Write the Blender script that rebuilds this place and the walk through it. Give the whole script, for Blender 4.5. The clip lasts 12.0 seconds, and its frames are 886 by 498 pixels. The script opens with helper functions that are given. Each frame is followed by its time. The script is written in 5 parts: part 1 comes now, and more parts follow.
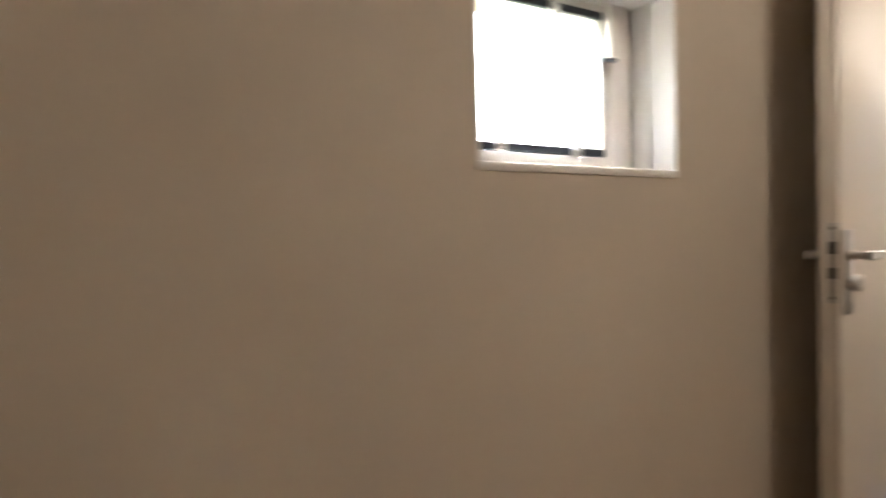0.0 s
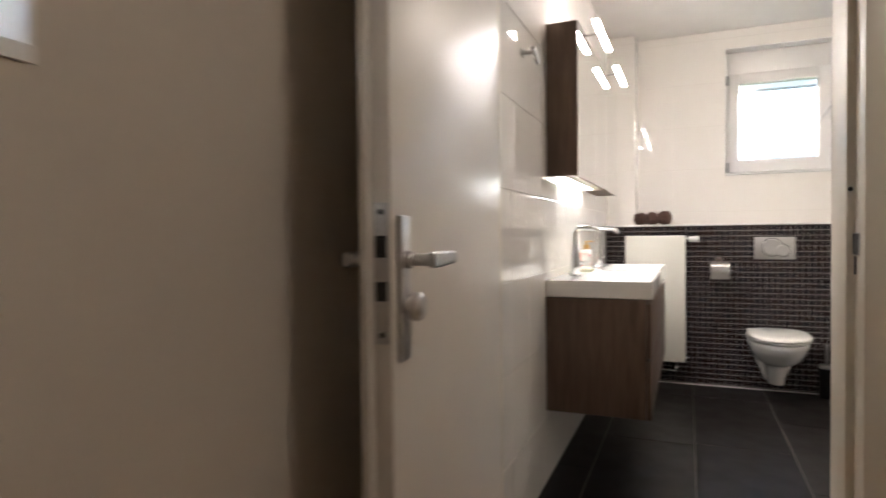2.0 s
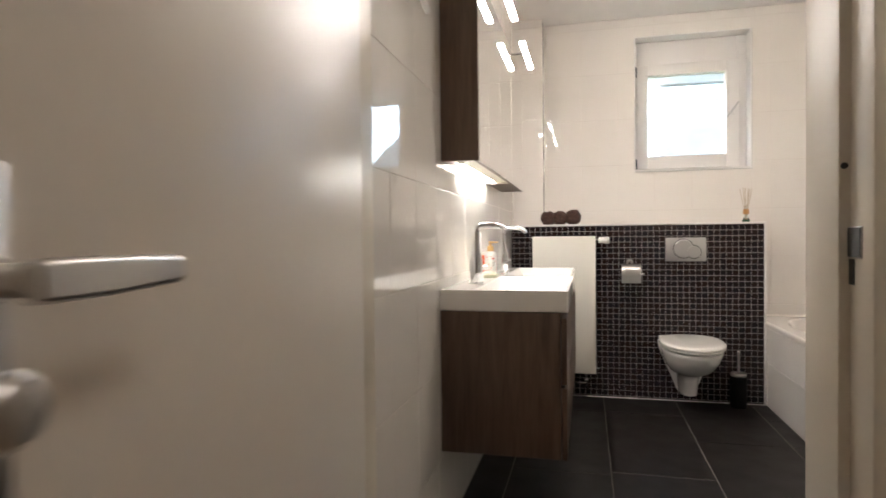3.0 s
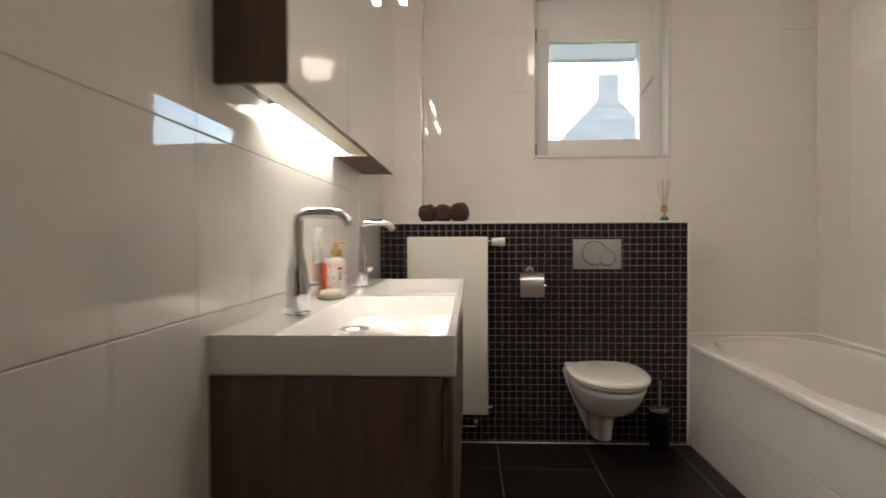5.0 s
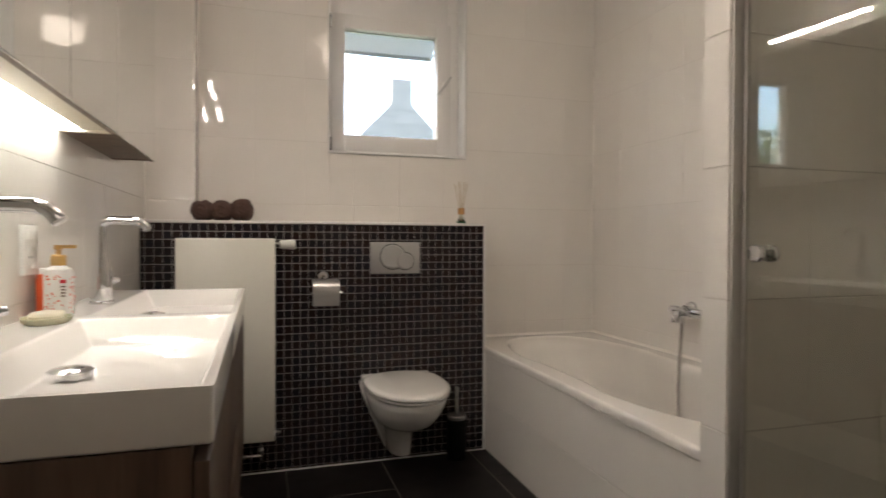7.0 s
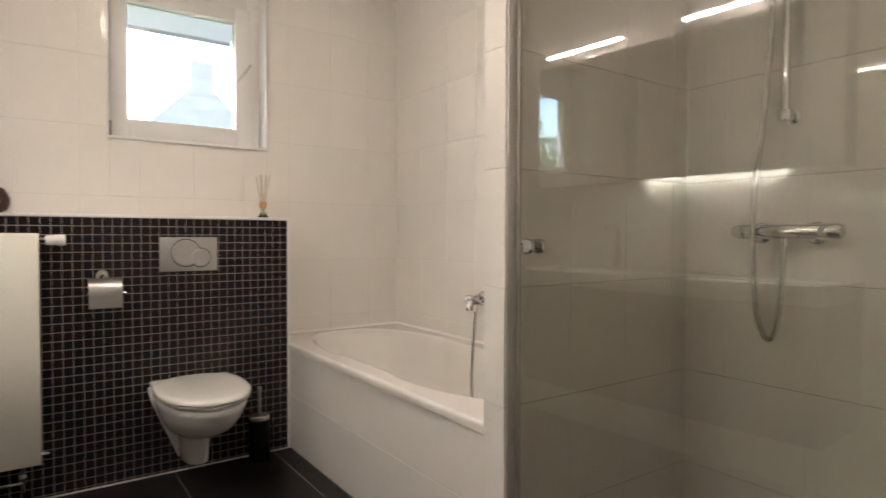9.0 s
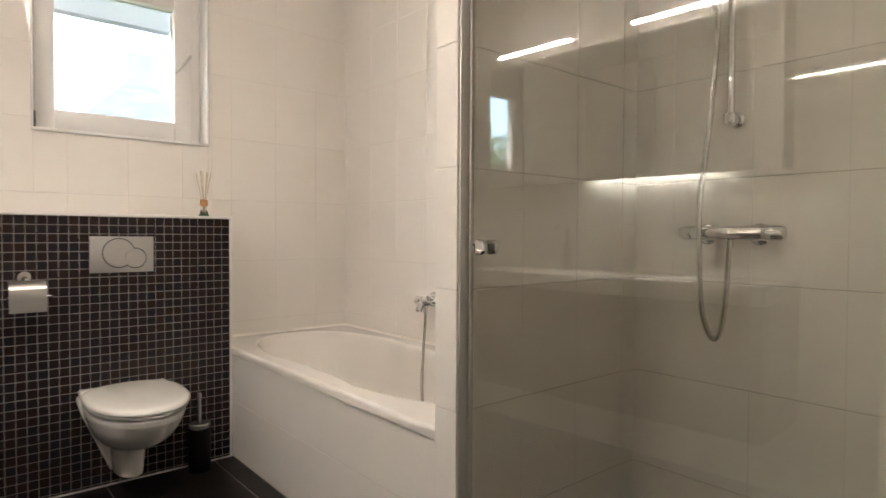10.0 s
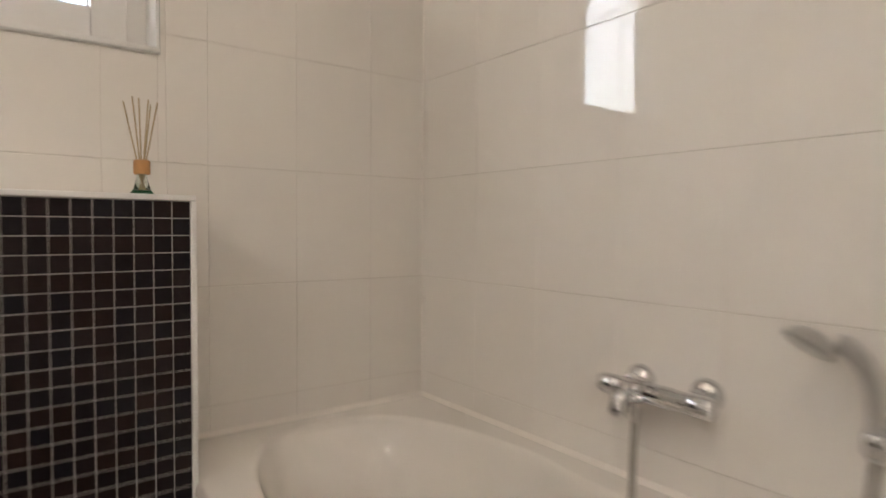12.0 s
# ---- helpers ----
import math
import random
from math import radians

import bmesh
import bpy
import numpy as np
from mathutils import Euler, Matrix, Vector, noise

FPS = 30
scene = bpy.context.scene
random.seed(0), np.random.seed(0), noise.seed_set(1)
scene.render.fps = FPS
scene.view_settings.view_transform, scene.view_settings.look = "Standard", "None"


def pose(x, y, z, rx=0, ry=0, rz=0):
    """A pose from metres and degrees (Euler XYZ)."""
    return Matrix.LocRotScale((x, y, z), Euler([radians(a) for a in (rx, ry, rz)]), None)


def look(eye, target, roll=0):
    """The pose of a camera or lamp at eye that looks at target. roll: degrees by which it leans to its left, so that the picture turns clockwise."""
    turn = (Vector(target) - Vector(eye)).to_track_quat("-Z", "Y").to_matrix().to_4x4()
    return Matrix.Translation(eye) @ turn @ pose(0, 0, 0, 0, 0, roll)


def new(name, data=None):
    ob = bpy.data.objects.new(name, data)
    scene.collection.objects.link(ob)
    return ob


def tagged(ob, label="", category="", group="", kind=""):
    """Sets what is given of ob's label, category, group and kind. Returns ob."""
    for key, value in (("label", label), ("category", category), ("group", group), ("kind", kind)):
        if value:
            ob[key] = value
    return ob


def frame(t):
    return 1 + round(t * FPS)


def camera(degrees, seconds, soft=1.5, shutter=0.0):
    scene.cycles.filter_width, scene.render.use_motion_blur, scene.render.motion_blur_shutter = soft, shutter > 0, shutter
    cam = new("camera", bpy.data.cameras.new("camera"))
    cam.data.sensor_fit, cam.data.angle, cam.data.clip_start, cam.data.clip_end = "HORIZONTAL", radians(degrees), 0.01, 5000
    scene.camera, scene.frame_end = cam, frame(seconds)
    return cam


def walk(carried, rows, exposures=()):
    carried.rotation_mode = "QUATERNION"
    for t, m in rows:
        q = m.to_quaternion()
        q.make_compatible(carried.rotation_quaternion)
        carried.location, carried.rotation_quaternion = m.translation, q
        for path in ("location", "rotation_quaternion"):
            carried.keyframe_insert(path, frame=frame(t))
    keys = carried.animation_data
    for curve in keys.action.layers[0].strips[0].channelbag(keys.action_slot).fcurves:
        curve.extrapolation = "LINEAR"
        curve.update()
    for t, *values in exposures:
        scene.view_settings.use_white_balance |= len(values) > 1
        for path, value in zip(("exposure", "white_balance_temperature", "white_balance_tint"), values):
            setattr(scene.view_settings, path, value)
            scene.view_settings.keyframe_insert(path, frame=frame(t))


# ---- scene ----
cam = camera(73.7, 12.0, shutter=0.8)

PATH = [
    (0, (0.943, -5.424, 1.131), (-0.777, -4.405, 1.08), -1.4),
    (0.5, (0.881, -5.279, 1.107), (-0.581, -3.915, 1.06), -0.5),
    (1, (0.767, -5.068, 1.1), (-0.444, -3.477, 1.061), -0.9),
    (1.5, (0.654, -4.823, 1.089), (-0.344, -3.09, 1.053), -1.0),
    (2, (0.574, -4.582, 1.088), (-0.192, -2.735, 1.042), -0.6),
    (2.5, (0.53, -4.302, 1.079), (-0.059, -2.391, 1.04), -0.6),
    (3, (0.501, -4.046, 1.073), (0.029, -2.103, 1.033), -0.6),
    (5, (0.465, -3.063, 1.056), (0.376, -1.065, 1.024), -0.2),
    (5.5, (0.46, -2.878, 1.072), (0.5, -0.879, 1.032), -0.1),
    (6, (0.484, -2.819, 1.073), (0.702, -0.831, 1.036), -0.0),
    (6.5, (0.482, -2.799, 1.067), (0.909, -0.846, 1.036), 0.1),
    (7, (0.495, -2.802, 1.065), (1.085, -0.892, 1.035), 0.2),
    (7.5, (0.496, -2.812, 1.067), (1.244, -0.957, 1.034), 0.2),
    (9.5, (0.525, -2.851, 1.064), (1.76, -1.279, 1.019), 0.2),
    (10, (0.545, -2.808, 1.067), (1.831, -1.277, 1.02), 0.3),
    (10.5, (0.69, -2.509, 1.091), (1.993, -0.993, 1.026), 0.3),
    (11, (0.846, -2.122, 1.088), (2.151, -0.608, 1.024), 0.5),
    (11.5, (1.071, -1.745, 1.086), (2.318, -0.183, 1.013), 0.4),
    (12, (1.248, -1.335, 1.086), (2.449, 0.263, 1.012), 0.4),
]
EXPOSURES = [(0.0, 5.8, 6500, 10), (0.5, 5.35, 6050, 10), (1.0, 4.85, 5900, 10), (1.5, 5.08, 5950, 10), (2.0, 5.2, 6000, 10), (2.5, 5.15, 6050, 10), (3.2, 4.95, 6250, 10), (5.0, 4.2, 6500, 10),
             (6.0, 4.08, 6500, 10), (7.5, 4.24, 6500, 10), (9.5, 4.78, 6500, 10), (10.2, 4.84, 6500, 10), (11.0, 4.66, 6500, 10), (12.0, 4.42, 6500, 10)]
walk(cam, [(t, look(eye, target, roll)) for t, eye, target, roll in PATH], EXPOSURES)

# ---- world, sun, large lights ----
world = bpy.data.worlds.new("World")
scene.world = world
world.use_nodes = True
wn = world.node_tree
sky = wn.nodes.new("ShaderNodeTexSky")
sky.sky_type, sky.sun_disc = "NISHITA", False
sky.sun_elevation, sky.sun_rotation = radians(42), radians(277)
sky.air_density, sky.dust_density = 1.2, 3.0
wn.links.new(sky.outputs[0], wn.nodes["Background"].inputs[0])
wn.nodes["Background"].inputs[1].default_value = 0.10
sun = new("sun", bpy.data.lights.new("sun", "SUN"))
sun.data.energy, sun.data.angle, sun.data.color = 0.2, radians(12), (1.0, 0.95, 0.88)
sun.matrix_world = look((-7.0, 0.8, 7.0), (0.0, 0.0, 0.0))


LAMP_BAR, LED_STRIP, CEILING_LAMP, HALL_FILL = 5.7, 1.4, 1.05, 0.72


# ---- materials ----
def principled(name, color, rough=0.5, metal=0.0, spec=0.5):
    m = bpy.data.materials.new(name)
    m.use_nodes = True
    b = m.node_tree.nodes["Principled BSDF"]
    b.inputs["Base Color"].default_value = (*color, 1)
    b.inputs["Roughness"].default_value = rough
    b.inputs["Metallic"].default_value = metal
    b.inputs["Specular IOR Level"].default_value = spec
    return m, m.node_tree, b


def surface(name, color, rough=0.5, metal=0.0, spec=0.5, vary=0.06, scale=6.0, fine=80.0, bump=0.0, bump_scale=60.0,
            rough_vary=0.0, per_piece=0.0, stretch=(1, 1, 1), coat=0.0, dist=0.002):
    """A painted, glazed or worn surface: colour at two scales, gloss that varies, fine relief."""
    m, t, b = principled(name, color, rough, metal, spec)
    N, L = t.nodes, t.links
    co = N.new("ShaderNodeTexCoord")
    mp = N.new("ShaderNodeMapping")
    mp.inputs["Scale"].default_value = stretch
    L.new(co.outputs["Object"], mp.inputs[0])
    n1, n2 = N.new("ShaderNodeTexNoise"), N.new("ShaderNodeTexNoise")
    n1.inputs["Scale"].default_value, n2.inputs["Scale"].default_value = scale, fine
    n1.inputs["Detail"].default_value, n2.inputs["Detail"].default_value = 4, 2
    for n in (n1, n2):
        L.new(mp.outputs[0], n.inputs["Vector"])
    mixn = N.new("ShaderNodeMath")
    mixn.operation = "MULTIPLY_ADD"
    L.new(n2.outputs[0], mixn.inputs[0])
    mixn.inputs[1].default_value = 0.4
    L.new(n1.outputs[0], mixn.inputs[2])
    val = mixn.outputs[0]
    if per_piece:
        info = N.new("ShaderNodeObjectInfo")
        add = N.new("ShaderNodeMath")
        add.operation = "MULTIPLY_ADD"
        L.new(info.outputs["Random"], add.inputs[0])
        add.inputs[1].default_value = per_piece
        L.new(val, add.inputs[2])
        val = add.outputs[0]
    ramp = N.new("ShaderNodeMapRange")
    ramp.inputs["From Min"].default_value, ramp.inputs["From Max"].default_value = 0.3, 1.1 + per_piece
    ramp.inputs["To Min"].default_value, ramp.inputs["To Max"].default_value = 1 - vary, 1 + vary
    L.new(val, ramp.inputs[0])
    mul = N.new("ShaderNodeVectorMath")
    mul.operation = "SCALE"
    mul.inputs[0].default_value = color
    L.new(ramp.outputs[0], mul.inputs["Scale"])
    L.new(mul.outputs[0], b.inputs["Base Color"])
    if rough_vary:
        rr = N.new("ShaderNodeMapRange")
        rr.inputs["From Min"].default_value, rr.inputs["From Max"].default_value = 0.3, 0.7
        rr.inputs["To Min"].default_value, rr.inputs["To Max"].default_value = rough, rough + rough_vary
        L.new(n1.outputs[0], rr.inputs[0])
        L.new(rr.outputs[0], b.inputs["Roughness"])
    if bump:
        n3 = N.new("ShaderNodeTexNoise")
        n3.inputs["Scale"].default_value = bump_scale
        n3.inputs["Detail"].default_value = 3
        L.new(mp.outputs[0], n3.inputs["Vector"])
        bp = N.new("ShaderNodeBump")
        bp.inputs["Strength"].default_value, bp.inputs["Distance"].default_value = bump, dist
        L.new(n3.outputs[0], bp.inputs["Height"])
        L.new(bp.outputs[0], b.inputs["Normal"])
    b.inputs["Coat Weight"].default_value = coat
    b.inputs["Coat Roughness"].default_value = 0.06
    return m


def wood(name, dark, light):
    m, t, b = principled(name, light, 0.45)
    N, L = t.nodes, t.links
    co, mp = N.new("ShaderNodeTexCoord"), N.new("ShaderNodeMapping")
    mp.inputs["Scale"].default_value = (14, 14, 1.1)
    L.new(co.outputs["Object"], mp.inputs[0])
    n1, n2, n3 = (N.new("ShaderNodeTexNoise") for _ in range(3))
    n1.inputs["Scale"].default_value, n1.inputs["Detail"].default_value, n1.inputs["Distortion"].default_value = 1.6, 8, 1.2
    n2.inputs["Scale"].default_value, n2.inputs["Detail"].default_value = 9.0, 6
    n3.inputs["Scale"].default_value = 2.5
    L.new(mp.outputs[0], n1.inputs["Vector"])
    L.new(mp.outputs[0], n2.inputs["Vector"])
    L.new(co.outputs["Object"], n3.inputs["Vector"])
    a = N.new("ShaderNodeMath")
    a.operation = "MULTIPLY_ADD"
    a.inputs[1].default_value = 0.45
    L.new(n2.outputs[0], a.inputs[0])
    L.new(n1.outputs[0], a.inputs[2])
    a2 = N.new("ShaderNodeMath")
    a2.operation = "MULTIPLY_ADD"
    a2.inputs[1].default_value = 0.5
    L.new(n3.outputs[0], a2.inputs[0])
    L.new(a.outputs[0], a2.inputs[2])
    r = N.new("ShaderNodeValToRGB")
    r.color_ramp.elements[0].position, r.color_ramp.elements[1].position = 0.6, 1.0
    r.color_ramp.elements[0].color, r.color_ramp.elements[1].color = (*dark, 1), (*light, 1)
    sc = N.new("ShaderNodeMath")
    sc.operation = "MULTIPLY"
    sc.inputs[1].default_value = 0.82
    L.new(a2.outputs[0], sc.inputs[0])
    L.new(sc.outputs[0], r.inputs[0])
    L.new(r.outputs[0], b.inputs["Base Color"])
    bp = N.new("ShaderNodeBump")
    bp.inputs["Strength"].default_value, bp.inputs["Distance"].default_value = 0.25, 0.001
    L.new(a.outputs[0], bp.inputs["Height"])
    L.new(bp.outputs[0], b.inputs["Normal"])
    return m


def emitter(name, color, strength):
    m = bpy.data.materials.new(name)
    m.use_nodes = True
    b = m.node_tree.nodes["Principled BSDF"]
    b.inputs["Base Color"].default_value = (0.8, 0.8, 0.8, 1)
    b.inputs["Emission Color"].default_value = (*color, 1)
    b.inputs["Emission Strength"].default_value = strength
    return m


def glass(name, color, rough=0.0, ior=1.45):
    m, t, b = principled(name, color, rough)
    b.inputs["Transmission Weight"].default_value = 1.0
    b.inputs["IOR"].default_value = ior
    return m


TILE = surface("white_glazed_tile", (0.81, 0.775, 0.73), 0.022, spec=0.4, vary=0.02, scale=3, bump=0.05, bump_scale=7, per_piece=0.3, dist=0.0012)
GROUT = surface("pale_grout", (0.68, 0.64, 0.585), 0.6, vary=0.1, scale=9, bump=0.2)
MOSAIC = surface("dark_mosaic_glaze", (0.015, 0.0108, 0.0105), 0.16, spec=0.22, vary=0.35, scale=30, per_piece=1.2, bump=0.1, bump_scale=50, dist=0.001)
# some pieces lean to brown, some to blue-black
_n, _l = MOSAIC.node_tree.nodes, MOSAIC.node_tree.links
_geo, _info, _add, _fr, _hue, _mul = (_n.new(k) for k in ("ShaderNodeNewGeometry", "ShaderNodeObjectInfo", "ShaderNodeMath", "ShaderNodeMath", "ShaderNodeValToRGB", "ShaderNodeVectorMath"))
_add.operation, _fr.operation, _mul.operation = "ADD", "FRACT", "MULTIPLY"
_hue.color_ramp.elements[0].color, _hue.color_ramp.elements[1].color = (1.35, 0.95, 0.80, 1), (0.75, 0.95, 1.35, 1)
_old = _n["Principled BSDF"].inputs["Base Color"].links[0].from_socket
for a, b in ((_geo.outputs["Random Per Island"], _add.inputs[0]), (_info.outputs["Random"], _add.inputs[1]), (_add.outputs[0], _fr.inputs[0]), (_fr.outputs[0], _hue.inputs[0]),
             (_old, _mul.inputs[0]), (_hue.outputs[0], _mul.inputs[1]), (_mul.outputs[0], _n["Principled BSDF"].inputs["Base Color"])):
    _l.new(a, b)
MOSAIC_GROUT = surface("grey_mosaic_grout", (0.50, 0.47, 0.44), 0.85, vary=0.12, scale=20)
FLOOR_TILE = surface("charcoal_floor_tile", (0.012, 0.0098, 0.0092), 0.34, spec=0.26, vary=0.3, scale=7, fine=150, bump=0.25, bump_scale=120, rough_vary=0.12, per_piece=0.4, dist=0.0006)
FLOOR_GROUT = surface("dark_floor_grout", (0.27, 0.24, 0.215), 0.85, vary=0.3)
CEIL = surface("white_ceiling_paint", (0.80, 0.78, 0.75), 0.85, vary=0.03, bump=0.15, bump_scale=90)
HALL = surface("cream_hall_plaster", (0.60, 0.535, 0.455), 0.7, vary=0.05, scale=2.5, fine=120, bump=0.25, bump_scale=140, dist=0.001)
HALL_FLOOR = wood("hall_laminate", (0.16, 0.09, 0.045), (0.30, 0.19, 0.10))
DOOR_PAINT = surface("cream_satin_paint", (0.74, 0.69, 0.62), 0.38, spec=0.34, vary=0.02, scale=3, bump=0.06, bump_scale=30, dist=0.001)
FRAME_PAINT = surface("cream_frame_paint", (0.70, 0.64, 0.54), 0.42, vary=0.03, scale=5, bump=0.05)
PVC = surface("white_window_pvc", (0.80, 0.78, 0.76), 0.3, vary=0.02)
WHITE_PAINT = surface("white_reveal_paint", (0.80, 0.79, 0.77), 0.5, vary=0.03)
OAK = wood("smoked_oak_veneer", (0.068, 0.040, 0.026), (0.140, 0.088, 0.058))
CERAMIC = surface("white_ceramic", (0.82, 0.80, 0.77), 0.05, vary=0.015, scale=3)
ACRYLIC = surface("white_bath_acrylic", (0.80, 0.765, 0.72), 0.035, vary=0.02, scale=2)
SEAT = surface("white_seat_plastic", (0.80, 0.78, 0.74), 0.16, vary=0.015)
CHROME = principled("chrome", (0.68, 0.68, 0.69), 0.05, 1.0)[0]
STEEL = surface("brushed_steel", (0.55, 0.54, 0.53), 0.32, 1.0, vary=0.08, stretch=(1, 1, 12))
SATIN = surface("satin_flush_plate", (0.52, 0.51, 0.50), 0.35, 0.75, vary=0.03)
HOSE = surface("metal_hose", (0.50, 0.49, 0.47), 0.25, 1.0, vary=0.15, scale=200)
MIRROR = principled("mirror_glass", (0.90, 0.91, 0.90), 0.005, 1.0)[0]
ALU = surface("matt_aluminium", (0.55, 0.55, 0.54), 0.35, 0.9, vary=0.05)
PROFILE = surface("dull_grey_profile", (0.55, 0.53, 0.50), 0.4, 0.5, vary=0.05)
DARK_GROUT = surface("greyish_shower_grout", (0.46, 0.425, 0.385), 0.7, vary=0.1, scale=9)
RAD = surface("cream_radiator_enamel", (0.80, 0.78, 0.70), 0.28, vary=0.015)
# Cabinet board; the strip lamp's glow is put into this pale colour.
UNDERSIDE = surface("strip_lit_board", (0.52, 0.47, 0.38), 0.4, vary=0.05)
WHITE_PLASTIC = surface("white_plastic", (0.80, 0.79, 0.76), 0.35, vary=0.02)
SEALANT = surface("white_sealant", (0.80, 0.76, 0.71), 0.45, vary=0.04, scale=20)
BLACK = surface("black_plastic", (0.012, 0.012, 0.012), 0.4, vary=0.2)
MATT_BLACK = surface("matt_black_plastic", (0.008, 0.008, 0.008), 0.45, spec=0.12, vary=0.2)
DARK_RUBBER = surface("dark_glazing_strip", (0.03, 0.04, 0.06), 0.5, vary=0.2)
TOWEL = surface("brown_terry_cotton", (0.075, 0.040, 0.030), 0.95, vary=0.5, scale=60, fine=400, bump=1.0, bump_scale=260, dist=0.004)
SHOWER_GLASS = bpy.data.materials.new("grey_shower_glass")
SHOWER_GLASS.use_nodes = True
_n, _l = SHOWER_GLASS.node_tree.nodes, SHOWER_GLASS.node_tree.links
_n.remove(_n["Principled BSDF"])
_fr, _tr, _gl, _mx = (_n.new(k) for k in ("ShaderNodeLayerWeight", "ShaderNodeBsdfTransparent", "ShaderNodeBsdfAnisotropic", "ShaderNodeMixShader"))
_fr.inputs["Blend"].default_value = 0.5
_pw, _sc = _n.new("ShaderNodeMath"), _n.new("ShaderNodeMath")
_pw.operation, _sc.operation = "POWER", "MULTIPLY_ADD"
_pw.inputs[1].default_value, _sc.inputs[1].default_value, _sc.inputs[2].default_value = 4.5, 0.93, 0.065
_l.new(_fr.outputs["Facing"], _pw.inputs[0])
_l.new(_pw.outputs[0], _sc.inputs[0])
_tr.inputs[0].default_value = (0.945, 0.95, 0.925, 1)
_gl.inputs["Color"].default_value, _gl.inputs["Roughness"].default_value = (1, 1, 1, 1), 0.0
for a, b in ((_sc.outputs[0], _mx.inputs[0]), (_tr.outputs[0], _mx.inputs[1]), (_gl.outputs[0], _mx.inputs[2]), (_mx.outputs[0], _n["Material Output"].inputs[0])):
    _l.new(a, b)
BLIND = surface("pale_translucent_blind", (0.80, 0.82, 0.84), 0.7, vary=0.03)
_n, _l = BLIND.node_tree.nodes, BLIND.node_tree.links
_tl, _mx = _n.new("ShaderNodeBsdfTranslucent"), _n.new("ShaderNodeMixShader")
_tl.inputs[0].default_value, _mx.inputs[0].default_value = (0.24, 0.25, 0.25, 1), 0.75
_l.new(_n["Principled BSDF"].outputs[0], _mx.inputs[1])
_l.new(_tl.outputs[0], _mx.inputs[2])
_l.new(_mx.outputs[0], _n["Material Output"].inputs[0])
WINDOW_GLASS = glass("window_glass", (0.97, 0.98, 0.98))
BOTTLE_GLASS = glass("clear_greenish_bottle_glass", (0.86, 0.93, 0.88))
CORK = surface("pale_wood_cap", (0.56, 0.29, 0.11), 0.6, vary=0.15, scale=40)
REED = surface("dry_reed", (0.42, 0.33, 0.20), 0.8, vary=0.25, scale=60)
SOAP = surface("cream_soap", (0.80, 0.74, 0.60), 0.4, vary=0.04)
DISH = surface("sage_glazed_dish", (0.56, 0.54, 0.38), 0.2, vary=0.06)
ORANGE = surface("orange_bottle_plastic", (0.70, 0.10, 0.025), 0.3, vary=0.04)
GOLD = surface("golden_pump_plastic", (0.50, 0.30, 0.10), 0.3, vary=0.05)
RED = surface("red_print", (0.60, 0.04, 0.05), 0.4)
PRINT = surface("dark_print", (0.12, 0.07, 0.05), 0.5)
BRICK = surface("outside_brick", (0.20, 0.19, 0.183), 0.9, vary=0.4, scale=1.6, fine=7, stretch=(1, 1, 4.5), bump=0.3)
SLATE = surface("outside_roof_tile", (0.20, 0.19, 0.19), 0.8, vary=0.2)
LEAF = surface("green_leaf", (0.07, 0.11, 0.03), 0.6, vary=0.4, scale=2)
BARK = surface("tree_bark", (0.12, 0.09, 0.06), 0.9, vary=0.3)
GRASS = surface("outside_grass", (0.06, 0.09, 0.03), 0.9, vary=0.4)
LAMP_GLOW = emitter("lamp_diffuser", (1.0, 0.885, 0.80), LAMP_BAR)
LED_GLOW = emitter("led_diffuser", (1.0, 0.98, 0.88), LED_STRIP)
CEIL_GLOW = emitter("ceiling_lamp_diffuser", (1.0, 0.85, 0.71), CEILING_LAMP)
HALL_FILL_GLOW = emitter("hall_fill_diffuser", (1.0, 0.86, 0.73), HALL_FILL)


# ---- mesh helpers ----
def box(bm, x0, x1, y0, y1, z0, z1, bevel=0.0, seg=2):
    vs = [bm.verts.new((x, y, z)) for x in (x0, x1) for y in (y0, y1) for z in (z0, z1)]
    fs = [bm.faces.new([vs[i] for i in q]) for q in ((0, 1, 3, 2), (4, 6, 7, 5), (0, 4, 5, 1), (2, 3, 7, 6), (0, 2, 6, 4), (1, 5, 7, 3))]
    if bevel:
        es = list({e for f in fs for e in f.edges})
        bmesh.ops.bevel(bm, geom=es, offset=bevel, segments=seg, affect="EDGES", profile=0.5)
    return bm


def bx(*a, **k):
    return box(bmesh.new(), *a, **k)


def lathe(bm, prof, c=(0, 0, 0), axis="z", n=32, cap=True):
    """A turned shape: prof is rows of (radius, height) along the axis from c."""
    rings = []
    for r, h in prof:
        ring = []
        for i in range(n):
            a = 2 * math.pi * i / n
            u, v = r * math.cos(a), r * math.sin(a)
            p = {"z": (u, v, h), "x": (h, u, v), "y": (v, h, u)}[axis]
            ring.append(bm.verts.new((c[0] + p[0], c[1] + p[1], c[2] + p[2])))
        rings.append(ring)
    for a, b in zip(rings, rings[1:]):
        for i in range(n):
            bm.faces.new((a[i], a[(i + 1) % n], b[(i + 1) % n], b[i]))
    if cap:
        bm.faces.new(rings[0][::-1])
        bm.faces.new(rings[-1])
    return bm


